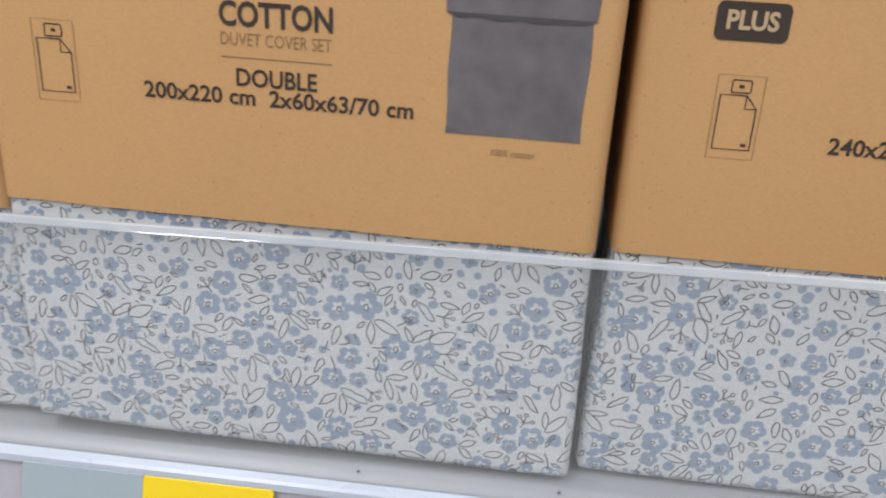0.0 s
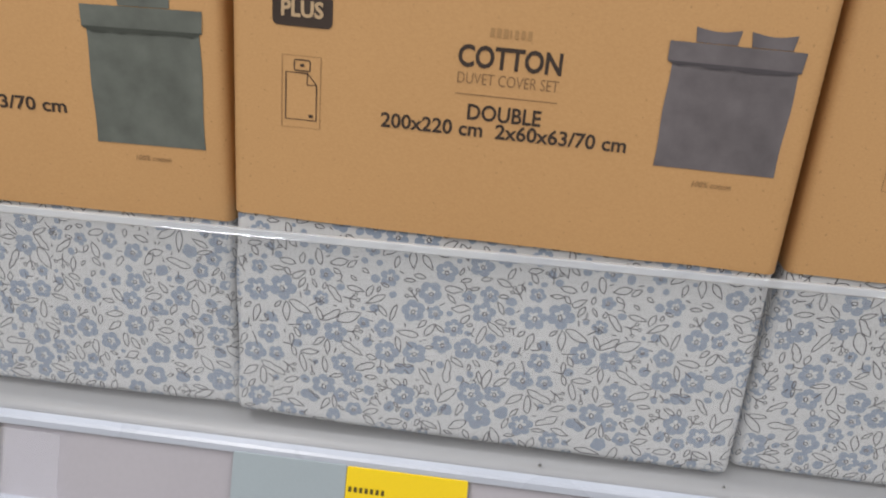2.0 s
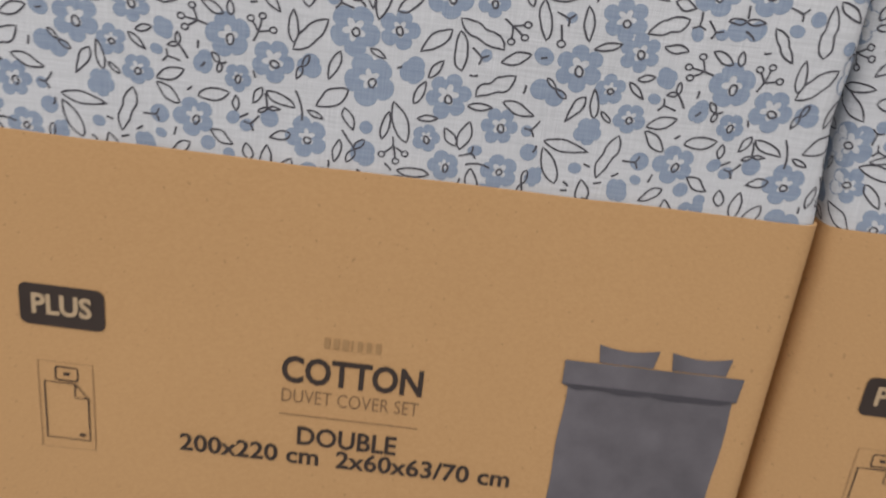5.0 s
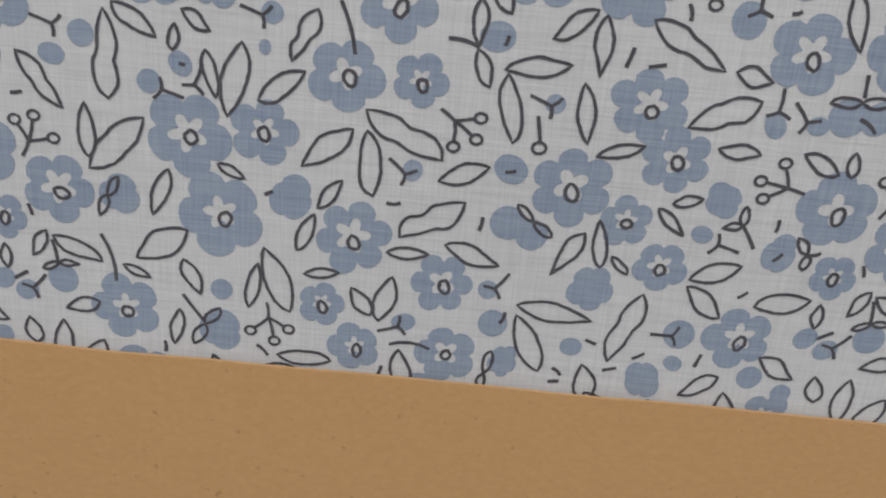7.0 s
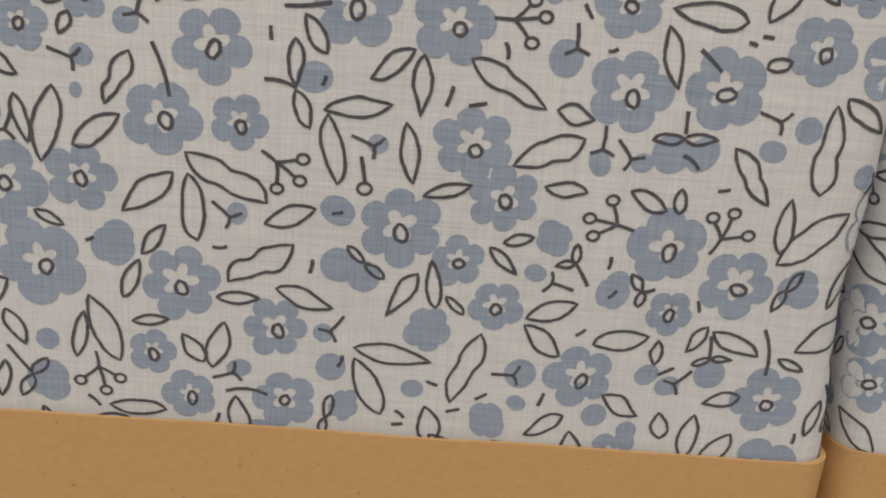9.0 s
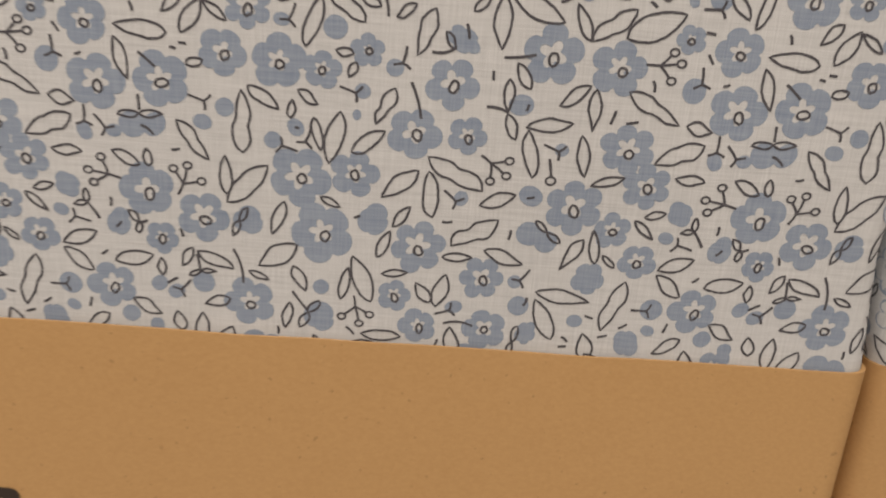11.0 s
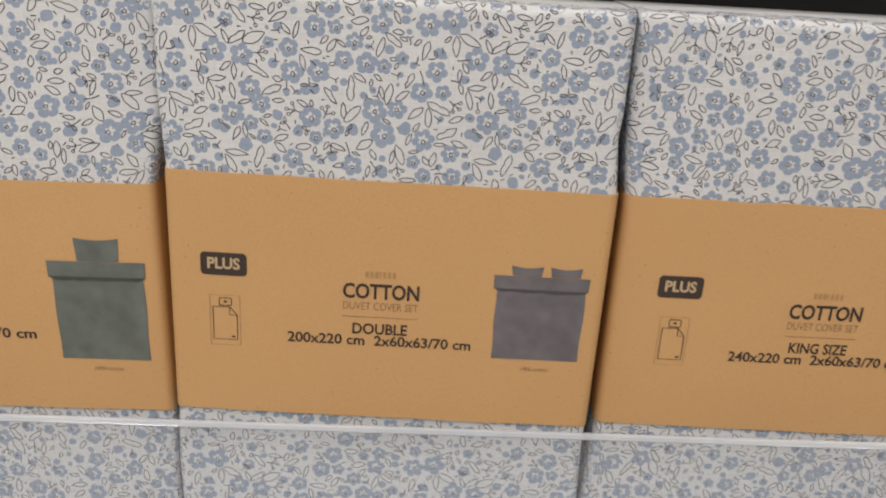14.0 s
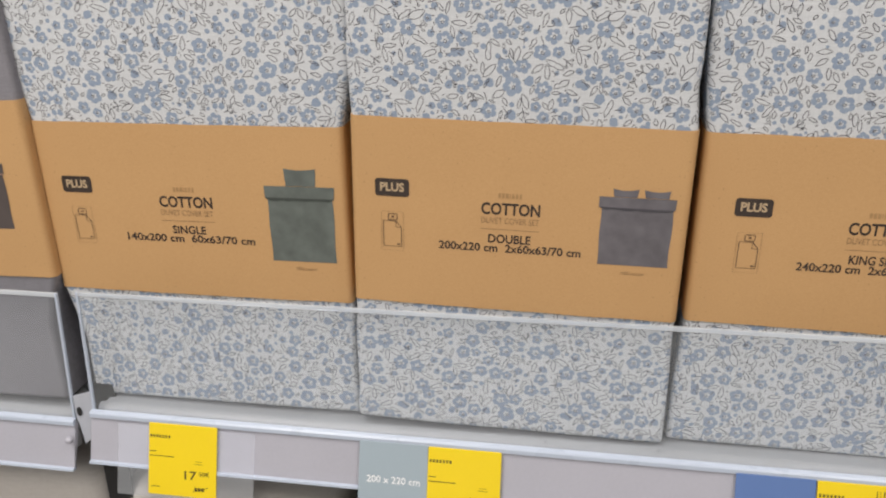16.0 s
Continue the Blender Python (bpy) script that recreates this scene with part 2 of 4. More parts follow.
def display_shelf(x0, x1, z):
    """A steel shelf with a rounded front edge on a bent flange; its top lies at z."""
    shelf = new("display_shelf")
    shelf.matrix_world = pose((x0 + x1) / 2, 0.55, z)
    w = (x1 - x0) / 2
    outline = [(0.25, 0.0), (-0.225, 0.0)]
    outline += [(-0.225 - 0.009 * math.sin(a), 0.0045 - 0.009 + 0.009 * math.cos(a)) for a in [math.pi * i / 16 for i in range(0, 9)]]
    outline += [(-0.234, -0.032), (-0.228, -0.032), (-0.228, -0.008), (0.25, -0.008)]
    smooth_edge = part("board", profile_bar(outline, -w, w), SHELF_METAL, shelf)
    for sx in (-1, 1):
        bm = bmesh.new()
        box(bm, sx * w * 0.999 - (0.002 if sx > 0 else 0), sx * w * 0.999 + (0.002 if sx < 0 else 0), -0.2, 0.25, -0.06, -0.0085)
        part("side_flange", bm, SHELF_METAL, shelf)
    return tagged(shelf, "grey powder-coated steel shop shelf with rounded front edge", "shelf", "shelves of the shop rack")


display_shelf(-0.4735, 0.62, SHELF_TOP)
display_shelf(-1.42, -0.4995, SHELF_TOP - 0.010)
display_shelf(-0.4735, 0.62, 0.70)
display_shelf(-1.42, -0.4995, 0.70)
# unseen board, added to keep the ceiling light off the back panel
bm = bmesh.new()
box(bm, -1.42, 0.62, 0.42, 0.80, 1.66, 1.69, 0.003)
tagged(part("unseen_upper_shelf", bm, BLACK_PANEL), "unseen dark upper shelf board added to shade the space behind the packages", "shelf")


def price_rail(x0, x1, z):
    """A price rail clipped to the shelf's front: a face that leans out at the foot, a pale strip along its top, a bottom lip."""
    rail = new("price_rail")
    rail.matrix_world = pose((x0 + x1) / 2, 0.306, z)
    w = (x1 - x0) / 2
    part("face", profile_bar([(0.004, -0.004), (0.0, -0.005), (-0.0125, -0.0435), (-0.0108, -0.0443), (0.006, -0.0055)], -w, w), RAIL_PLASTIC, rail)
    part("top_strip", profile_bar([(-0.0012, -0.0058), (-0.0026, -0.0046), (-0.0022, -0.0012), (-0.0010, 0.0), (0.0032, 0.0004), (0.0036, -0.0006), (0.0, -0.0046)], -w, w), STRIP_PLASTIC, rail, "pale bluish plastic strip")
    part("bottom_lip", profile_bar([(-0.0125, -0.0428), (-0.0152, -0.0432), (-0.0156, -0.0452), (-0.011, -0.0458), (-0.0100, -0.0440)], -w, w), STRIP_PLASTIC, rail)
    return tagged(rail, "grey plastic price rail clipped along the shelf front", "price rail", "price rails")


price_rail(-0.4735, 0.62, 1.1495)
price_rail(-1.42, -0.4915, 1.1385)


def front_panel(x0, x1, z, top, tilt=0.0):
    """A clear acrylic upstand along the shelf's front that leans back a little; its sawn edges are pale."""
    stand = new("acrylic_panel")
    stand.matrix_world = pose((x0 + x1) / 2, 0.3085, z, -4.0, tilt)
    w = (x1 - x0) / 2
    bm = bmesh.new()
    box(bm, -w, w, 0, 0.002, 0, top - 0.0042)
    pane = part("pane", bm, ACRYLIC, stand)
    pane.visible_shadow = False
    bm = bmesh.new()
    box(bm, -w, w, -0.0003, 0.0025, top - 0.0042, top, 0.0006, 2)
    part("top_edge", bm, ACRYLIC_EDGE, stand, "pale polished top edge")
    for sx in (-1, 1):
        bm = bmesh.new()
        box(bm, sx * w - 0.0012, sx * w + 0.0012, -0.0004, 0.0025, 0, top, 0.0004, 1)
        part("side_edge", bm, STRIP_PLASTIC, stand)
    return tagged(stand, "clear acrylic retaining panel along the shelf front", "acrylic panel", "acrylic panels")


front_panel(-0.4720, 0.60, 1.1460, 0.1193, -0.3)
front_panel(-1.40, -0.4930, 1.1375, 0.1225)


def bay_bracket():
    """The enamelled bracket between two shelf bays, with a slanted foot and a round slot drawn as a black disc."""
    br = new("shelf_bracket")
    br.matrix_world = pose(-0.4815, 0.309, 1.1455)
    bm = bmesh.new()
    pts = [(-0.009, 0.016), (0.0085, 0.022), (0.0085, -0.022), (-0.005, -0.034), (-0.0075, -0.012), (-0.009, -0.008)]
    for y in (0, 0.0018):
        bm.faces.new([bm.verts.new((x, y, z)) for x, z in pts])
    bm.verts.ensure_lookup_table()
    for i in range(6):
        j = (i + 1) % 6
        bm.faces.new((bm.verts[i], bm.verts[j], bm.verts[6 + j], bm.verts[6 + i]))
    bmesh.ops.recalc_face_normals(bm, faces=bm.faces)
    part("plate", bm, BRACKET_METAL, br)
    # no hole is cut: a black disc gives the dark inside of it
    bm = bmesh.new()
    bmesh.ops.create_cone(bm, cap_ends=True, segments=20, radius1=0.003, radius2=0.003, depth=0.001, matrix=pose(-0.0045, -0.0008, 0.001, 90) @ Matrix.Diagonal((0.8, 1.5, 1, 1)))
    part("slot", bm, BLACK_RUBBER, br, "black disc standing in for the shade in the slot")
    bm = bmesh.new()
    bmesh.ops.create_uvsphere(bm, u_segments=14, v_segments=8, radius=0.0036, matrix=pose(-0.0115, -0.013, -0.022))
    part("end_knob", bm, RAIL_PLASTIC, br, "small grey plastic end stop")
    bm = bmesh.new()
    box(bm, -0.013, 0.0125, 0.03, 0.034, -0.3, 0.012)
    part("upright", bm, BLACK_PANEL, br, "dark slotted upright")
    return tagged(br, "white enamelled bracket between two shelf bays", "shelf bracket")


bay_bracket()

# ---- the floral print: one repeat, 137 mm wide and 139 mm high, in millimetres ----
# flowers, buds and rings: across, up, radius; leaves: across, up, length, slope, width; stems: across, up, length, slope; sprigs and forks: across, up, slope
FLOWERS_A = [
    (34.4, -12.8, 6.7), (46.8, -11.5, 5.5), (39.3, -25.9, 6.9), (61.3, -28.2, 6.3), (59.3, -1.5, 6), (67.1, 10, 5.8),
    (70.8, -1.5, 4.3), (95.7, -16.8, 6.4), (111.3, -11.3, 5.4), (105.7, -2.8, 5.8), (128.1, 6.5, 6.3), (4.6, 7.4, 6),
    (0.2, -17.7, 6.2), (12.5, -23.4, 6.1), (105.2, -21.9, 4.2), (112, -29.4, 4.4), (2.8, -29.1, 3.9), (76.7, -35.4, 5.2),
    (78.3, -48.6, 5.1), (62.3, -48.6, 4.4), (56.4, -40.8, 4), (22.3, -44.4, 6), (127.6, -41.3, 5.7), (11.2, 41.9, 6),
    (40.3, 44, 4.4), (30.3, 41.6, 3.4), (38, 34.2, 5.7), (62.3, 34.3, 6.1), (74.9, 36.8, 6.7), (63.4, 46.4, 4),
]
FLOWERS_B = [
    (3.4, 31, 5.7), (14.3, 31, 3.9), (23.9, 24.1, 4.9), (18.3, 14.1, 5.2), (30.1, 12.8, 5.8), (39.4, 11.5, 4.1),
    (49.2, 16.1, 3.5), (87.7, 17, 6.2), (101.9, 15, 5.8), (94.8, 32.8, 4), (96.8, 46, 3.6), (126.7, 19.5, 4.9),
    (116.1, 21.8, 3.1), (131, 69.5, 5.5), (8.3, 69.7, 6.2), (24.5, 80.7, 6.6), (38.5, 76.3, 6), (47.3, 64.2, 5),
    (35.4, 58.5, 5.5), (120, 73, 5.2), (119.4, 61.7, 3.6), (135.1, 82.7, 4.5), (103.3, 74, 5), (18.5, 54, 5.5),
    (128.5, 47.6, 4.5), (73.7, 80, 6.2), (97, 62, 4.4),
]
BUDS_A = [
    (51.2, -22.2, 3.8), (22.6, -23.7, 3.8), (33.7, -1.5, 2.1), (28.6, -4.6, 1.9), (47, 2, 1.2), (48.2, 7.3, 1.7),
    (81.9, 6, 2.7), (91.5, -3.6, 1.5), (86, -14.6, 2.8), (70.5, -16, 1.8), (86.6, -23.7, 2.9), (90.6, -25.5, 2.7),
    (101.7, -34.2, 4.5), (84.5, -35.9, 1.7), (85.9, -42.1, 2.5), (70.6, -43.2, 2.1), (88.4, -49.3, 3.1), (99.7, -45.4, 1.9),
    (39.1, -39.6, 1.9), (38.7, -47.5, 4.1), (118.2, 10.9, 2.8), (124.9, -4.6, 2.1), (131.3, -4.2, 1.7), (135.4, -2.6, 2.9),
    (2.8, -2.4, 2.9), (119.8, -17.3, 3), (117.7, -23.2, 1.8), (130.5, -25.6, 3.2), (117.5, -41.5, 2.7), (117.5, -47.1, 1.7),
]
BUDS_B = [
    (131, -48.7, 2.1), (137, -51.4, 1.8), (1.2, -40.5, 2.1), (5, -42.4, 2.1), (11.6, -39.8, 2.6), (112.6, -50.5, 3.9),
    (18.3, 2.2, 2.1), (50.9, 41.3, 3), (50.5, 36.3, 2.4), (52.3, 30.3, 1.6), (42.3, 20.6, 2.5), (31, 21.7, 1.8),
    (68.7, 19.5, 4.1), (54.9, 12.7, 1.9), (21.4, 31.6, 1.6), (13.4, -1.3, 2.1), (87.6, 34.6, 1.6), (104.3, 39.8, 2.2),
    (130.2, 38.7, 2), (121.4, 30.3, 2.4), (115.8, 29.5, 1.2), (121.3, 46.4, 2.4), (68.9, 58, 2.2), (85.4, 61, 2.2),
    (89.3, 64, 2.8), (72.8, 54, 2),
]
LEAVES_A = [
    (26.7, 4.8, 8.2, 143, 2.9), (36.4, 5.4, 5.2, 146, 2.2), (32.8, 2.6, 4.1, 83, 1.7), (38.4, -2.8, 7.6, 101, 2.2), (42.2, -3.4, 12.1, 78, 4.1), (49.5, -3.9, 8.8, 35, 3.3),
    (18, -13.2, 8.9, 90, 2.8), (22.7, -15.1, 13, 44, 4.7), (29.5, -22.9, 8.6, 70, 2.7), (41.3, -18.4, 4.9, 154, 1.6), (56.8, -13.3, 10.4, 40, 3.8), (63.7, -15.4, 10.9, 97, 3.7),
    (78.7, -16, 8.3, 20, 3.2), (79.2, 7.9, 7.2, 91, 2.3), (80.2, 1.1, 6, 111, 2.4), (82.1, 12.3, 6.2, 120, 2.5), (88.4, 1.8, 10, 8, 3.1), (84.8, -4.9, 11, 99, 3.4),
    (93.2, 8.6, 7.7, 36, 2.8),
]
LEAVES_B = [
    (97.6, 5.6, 9.2, 89, 2.7), (96.4, -4.8, 9.5, 100, 2.7), (102.5, -10.4, 7.5, 18, 2.1), (120.5, 2.6, 5.7, 168, 2.9), (120.5, -9.1, 6.5, 174, 2.4), (133.4, -10.2, 6.6, 154, 2.6),
    (0.9, -10, 4, 93, 1.9), (133.9, 11.9, 9.3, 105, 2.8), (57.4, -21.1, 6.3, 52, 2.2), (53.5, -28, 7.2, 66, 2.4), (14.7, -34.1, 9.1, 153, 3), (24.6, -37.4, 5, 155, 1.5),
    (29.2, -32.1, 10.5, 32, 4.7), (34.1, -37.7, 6.8, 113, 2.8), (44.6, -38.4, 8.4, 78, 2.4), (48.7, -37.1, 12.3, 111, 4.3), (56.3, -35.2, 6, 6, 1.7), (31.1, -47.3, 6.8, 80, 2.3),
    (53.4, -51.6, 9.5, 177, 2.8),
]
LEAVES_C = [
    (63.1, -39.9, 5.9, 125, 2.7), (67.3, -39.1, 8.6, 76, 3.6), (70.6, -30.4, 6.9, 1, 2), (81.3, -29.9, 9.6, 162, 3.1), (96.1, -39.3, 13, 171, 3.4), (92.2, -45.4, 11.4, 115, 4),
    (96.8, -28.4, 9, 59, 3), (101.8, -26.2, 8.3, 99, 2.3), (105.5, -29.7, 4.2, 134, 1.3), (70.6, -53, 8.9, 97, 3.5), (103.1, -53, 8.8, 103, 3.7), (112.4, -21.5, 6.4, 137, 1.8),
    (114.4, -17.8, 4.7, 14, 1.8), (121.2, -29.8, 8.4, 21, 3.3), (120.3, -35.2, 8.2, 140, 3.2), (133.2, -34.4, 9, 12, 3.6), (2.1, -36.3, 4.4, 91, 1.9), (8.2, -33.5, 5.4, 59, 2.2),
    (14.6, -44.6, 6.3, 16, 2.7),
]
LEAVES_D = [
    (135.1, -46.6, 7.4, 151, 3.1), (5.2, -50.1, 5, 101, 2.9), (122.6, -51.1, 7.4, 33, 2.9), (10.5, -52.1, 8.9, 86, 3.3), (21.6, -22.5, 3.9, 58, 1.5), (19.8, -25.9, 4, 68, 1.7),
    (37.4, -44.8, 4.1, 50, 1.9), (35, -48.4, 4.5, 62, 2.1), (89.2, -21.8, 3.9, 136, 1.3), (92.2, -24.4, 4, 142, 1.5), (134, -23.9, 3.4, 129, 1.6), (135, -26.8, 2.6, 86, 1.5),
    (123.7, -19.5, 3.2, 90, 1.4), (122.2, -21.5, 3.1, 13, 1.3), (134.7, -0.3, 4.7, 6, 1.7), (2.3, -0.1, 5.2, 180, 1.7), (9.8, -37.5, 3.3, 23, 1.1), (13, -36.9, 3.4, 179, 1.1),
    (85.7, -49.7, 4.6, 78, 1.7),
]
LEAVES_E = [
    (84.8, -53.6, 3.5, 77, 1.4), (1, 47.3, 5.8, 178, 2), (22.7, 44.8, 9, 1, 3.6), (32.6, 46.2, 5.2, 22, 1.8), (46.9, 43.8, 5.2, 2, 2), (46.1, 37.5, 7.4, 119, 2.4),
    (21.8, 39.7, 6.4, 134, 1.8), (26.8, 35, 9.5, 3, 4), (29.3, 29.5, 6.2, 54, 2.9), (31.5, 26.4, 3.1, 13, 1.8), (37.7, 21.6, 11.2, 73, 3.3), (46.7, 29.9, 5.9, 178, 2.8),
    (49.7, 26.3, 4.4, 154, 2), (57, 24.8, 4.9, 35, 2), (72.6, 27, 4.8, 43, 1.8), (72.7, 46.8, 7.2, 177, 2.2), (8, 24.2, 6.1, 45, 2.5), (11.9, 21.5, 8.6, 59, 3.3),
    (17, 22.8, 6.1, 140, 1.8),
]
LEAVES_F = [
    (1.1, 18.3, 11.1, 173, 3.7), (12.2, 11.7, 3.7, 19, 2.1), (44.3, 15.5, 3.8, 169, 1.9), (46, 11.8, 3.6, 64, 1.9), (77.8, 45.5, 5.2, 126, 2.4), (83.4, 44.5, 7.9, 32, 3.2),
    (76.9, 23.4, 11.4, 91, 3.7), (83.9, 26.8, 12.8, 154, 4.5), (93.7, 24.2, 8.2, 113, 2.4), (91.2, 40.5, 5.1, 117, 1.6), (96.3, 39.7, 3.8, 76, 1.8), (111.7, 39.7, 9.1, 167, 2.8),
    (118.7, 39.3, 6.8, 64, 2.8), (121.7, 35.1, 11.5, 30, 3.2), (123.2, 40.9, 3.3, 78, 1.6), (126.1, 43.5, 4.5, 159, 1.6), (125.4, 29.4, 7.4, 126, 2.4), (130.9, 29, 9.8, 69, 2.4),
    (110.6, 45.5, 3.9, 133, 1.6),
]
LEAVES_G = [
    (108.7, 24.1, 13, 25, 5.7), (66.4, 19.1, 4.1, 122, 1.6), (92.9, 31.5, 3.2, 133, 1.6), (95, 30.3, 2, 176, 1.6), (93.2, 55, 9, 104, 3.6), (77.6, 51, 8, 167, 3.3),
    (46.6, 51, 8, 158, 3.3), (61.1, 59, 7, 10, 2.9), (5.8, 50, 6, 172, 2.6), (61.1, 55, 6, 122, 2.6), (109.6, 53, 6, 40, 2.6), (116.4, 50, 4, 148, 2),
    (15.5, 84, 9, 60, 3.6), (62.1, 78, 10, 80, 3.9), (85.4, 74, 9, 30, 3.6), (106.7, 82, 9, 140, 3.6), (128.1, 82, 10, 100, 3.9), (19.4, 68, 8, 30, 3.3),
    (108.7, 66, 7, 150, 2.9),
]
LEAVES_H = [
    (128.1, 62, 9, 40, 3.6), (77.6, 68, 7, 110, 2.9),
]
WAVY_A = [
    (22, -0.8, 14, 90, 4), (53.1, 4.2, 9, 64, 3), (68.9, -10.3, 14.3, 149, 4.5), (74.2, -24.2, 12.3, 34, 4.8), (110.3, 6.6, 13.3, 149, 3.6), (117.1, -3.4, 11.3, 25, 4.3),
    (11.1, -5.5, 11, 128, 3.1), (108.3, -41.1, 13.6, 73, 4.1), (44.3, 25.7, 11.2, 138, 3.5), (61.2, 20.6, 10.6, 70, 3.7), (101.4, 36.1, 11.2, 130, 3.6), (100, 23.9, 11.1, 39, 3.7),
]
STEMS_A = [
    (59.6, 5.8, 8.3, 106), (19.9, -35.3, 8.7, 103), (2.1, 11.8, 4.6, 138), (89.5, -7.7, 4.1, 101), (76.9, 4.8, 4.7, 168), (83.3, 5.5, 1.6, 72),
    (34.2, -43.6, 6.3, 126), (136.1, -25.2, 2, 16), (130.4, -26.2, 1.9, 47), (125, -23.1, 4.7, 123), (137.1, 2.4, 3.5, 92), (1.3, -3.7, 3.4, 142),
    (10.7, -34.7, 4, 98), (109.5, 11.5, 2.5, 101), (124.9, 12.5, 1.5, 17), (101.7, 4.3, 3.2, 73), (105.9, 3.3, 2.7, 11), (47.4, -21.6, 1.5, 23),
    (67.8, -21.7, 2.3, 4), (82.2, -24.2, 2.5, 81), (129.1, -20.8, 2.2, 87), (7.3, -27.6, 2.1, 106), (126.4, -33.3, 1.9, 38), (103, -44.2, 2.1, 160),
]
STEMS_B = [
    (111.4, -46.2, 2.3, 32), (121.6, -46.2, 2.6, 73), (4.3, -39.7, 2.9, 30), (71.9, -47.8, 7.1, 177), (7.2, -7.8, 1.9, 10), (87.4, -40.9, 2.3, 70),
    (97.6, -52.4, 2, 7), (7.8, 14.5, 1.4, 166), (34, -1.6, 1, 169), (86, -15, 1.8, 10), (17.4, 36.3, 2.8, 28), (10.4, 33.4, 2, 71),
    (136.9, 22.8, 2.1, 105), (9.9, 15.6, 1.7, 175), (54.5, 36.7, 2.4, 33), (84.2, 33.5, 3.3, 101), (101.5, 29.5, 2.1, 176), (107.6, 28.6, 1.9, 142),
    (120.1, 23.2, 2.1, 171), (120.8, 17.8, 2.4, 121), (75.6, 12.1, 2.1, 93), (80.9, 16.5, 6.8, 7), (69.8, 21.1, 3.2, 100), (64.8, 16.9, 4.8, 10),
]
STEMS_C = [
    (90.5, 29.4, 4.8, 33),
]
FORKS_A = [
    (46.7, 6.8, 159.6), (35.8, -4.7, 68.5), (30.6, -5.8, -17.9), (69.4, -16.7, 137.5), (90.9, -4, 156.2), (119.6, 12.4, 92.3),
    (125, -2.4, 87.4), (129.5, -3.7, 127), (85.6, -35.6, 53.3), (69.7, -44.1, -162.5), (116.4, -41.9, 179), (120.6, -24.8, -17.2),
    (6.1, -42, 46.8), (29, 45.9, 122.1), (32.5, 21.7, 66.3), (52.8, 27, -83), (56.5, 13.8, 77.7), (13.9, 3.3, 159.3),
    (87.4, 36.6, 87.6), (104, 43.2, 78), (121.6, 28.2, -177.9), (55.3, 51, -60),
]
SPRIGS_A = [
    (74.2, -5.6, -37.6), (46.9, -41.4, -83.9), (132, -15.2, 163.3), (7.1, -18.4, 63.5), (5.5, 36.3, 124.5), (55.9, 42.9, 115.8),
    (105.8, 34.8, -12.8), (107.4, 16.1, -1.8), (69.9, 53, 90),
]
RINGS_A = [
    (89.9, -10.8, 1.1),
]
FLOWERS = FLOWERS_A + FLOWERS_B
BUDS = BUDS_A + BUDS_B
LEAVES = LEAVES_A + LEAVES_B + LEAVES_C + LEAVES_D + LEAVES_E + LEAVES_F + LEAVES_G + LEAVES_H
WAVY = WAVY_A
STEMS = STEMS_A + STEMS_B + STEMS_C
FORKS = FORKS_A
SPRIGS = SPRIGS_A
RINGS = RINGS_A
REPEAT_U, REPEAT_V = 137.3, 139.0


def flower(u, v, r):
    """A round-petalled flower: a blue ring of petals round an unprinted star, and a small drawn eye."""
    n = random.choice((5, 5, 6)) if r > 4.6 else 5
    k, turn = 9 * n, random.uniform(0, 6.28)
    fill = random.uniform(0.36, 0.46) if r > 3.8 else 0.3
    swell = [random.uniform(0.88, 1.04) for _ in range(n)]
    notch = random.uniform(0.20, 0.32)
    arms = random.choice((4, 5, 5))
    outer, inner = [], []
    for i in range(k):
        a = 2 * math.pi * i / k + turn
        g = i * n / k
        size = swell[int(g)] * (1 - abs(g % 1 - 0.5)) + swell[(int(g) + (1 if g % 1 > 0.5 else -1)) % n] * abs(g % 1 - 0.5)
        rr = 1.06 * r * size * (1 - notch + notch * 1.12 * abs(math.sin(n * (a - turn) / 2)) ** 0.6)
        ri = r * fill * (0.5 + 0.62 * abs(math.sin(arms * (a - turn) / 2 + 0.6)) ** 1.2)
        outer.append((u + rr * math.cos(a), v + rr * math.sin(a)))
        inner.append((u + ri * math.cos(a), v + 0.04 * r + ri * math.sin(a)))
    faces = [(i, (i + 1) % k, k + (i + 1) % k, k + i) for i in range(k)]
    eu, ev, el = u + random.uniform(-0.02, 0.12) * r, v - random.uniform(0.05, 0.18) * r, random.uniform(1.0, 1.6)
    er, et = 0.10 * r + 0.32, random.uniform(1.2, 1.9) if random.random() < 0.75 else random.uniform(-0.4, 0.4)
    eye = []
    for i in range(12):
        a, wob = 2 * math.pi * i / 12, random.uniform(0.88, 1.12)
        p, q = er * el * math.cos(a) * wob, er * math.sin(a) * wob
        eye.append((eu + p * math.cos(et) - q * math.sin(et), ev + p * math.sin(et) + q * math.cos(et)))
    return [("blue", outer + inner, faces), ("line", *stroke(eye, 0.58, True))]


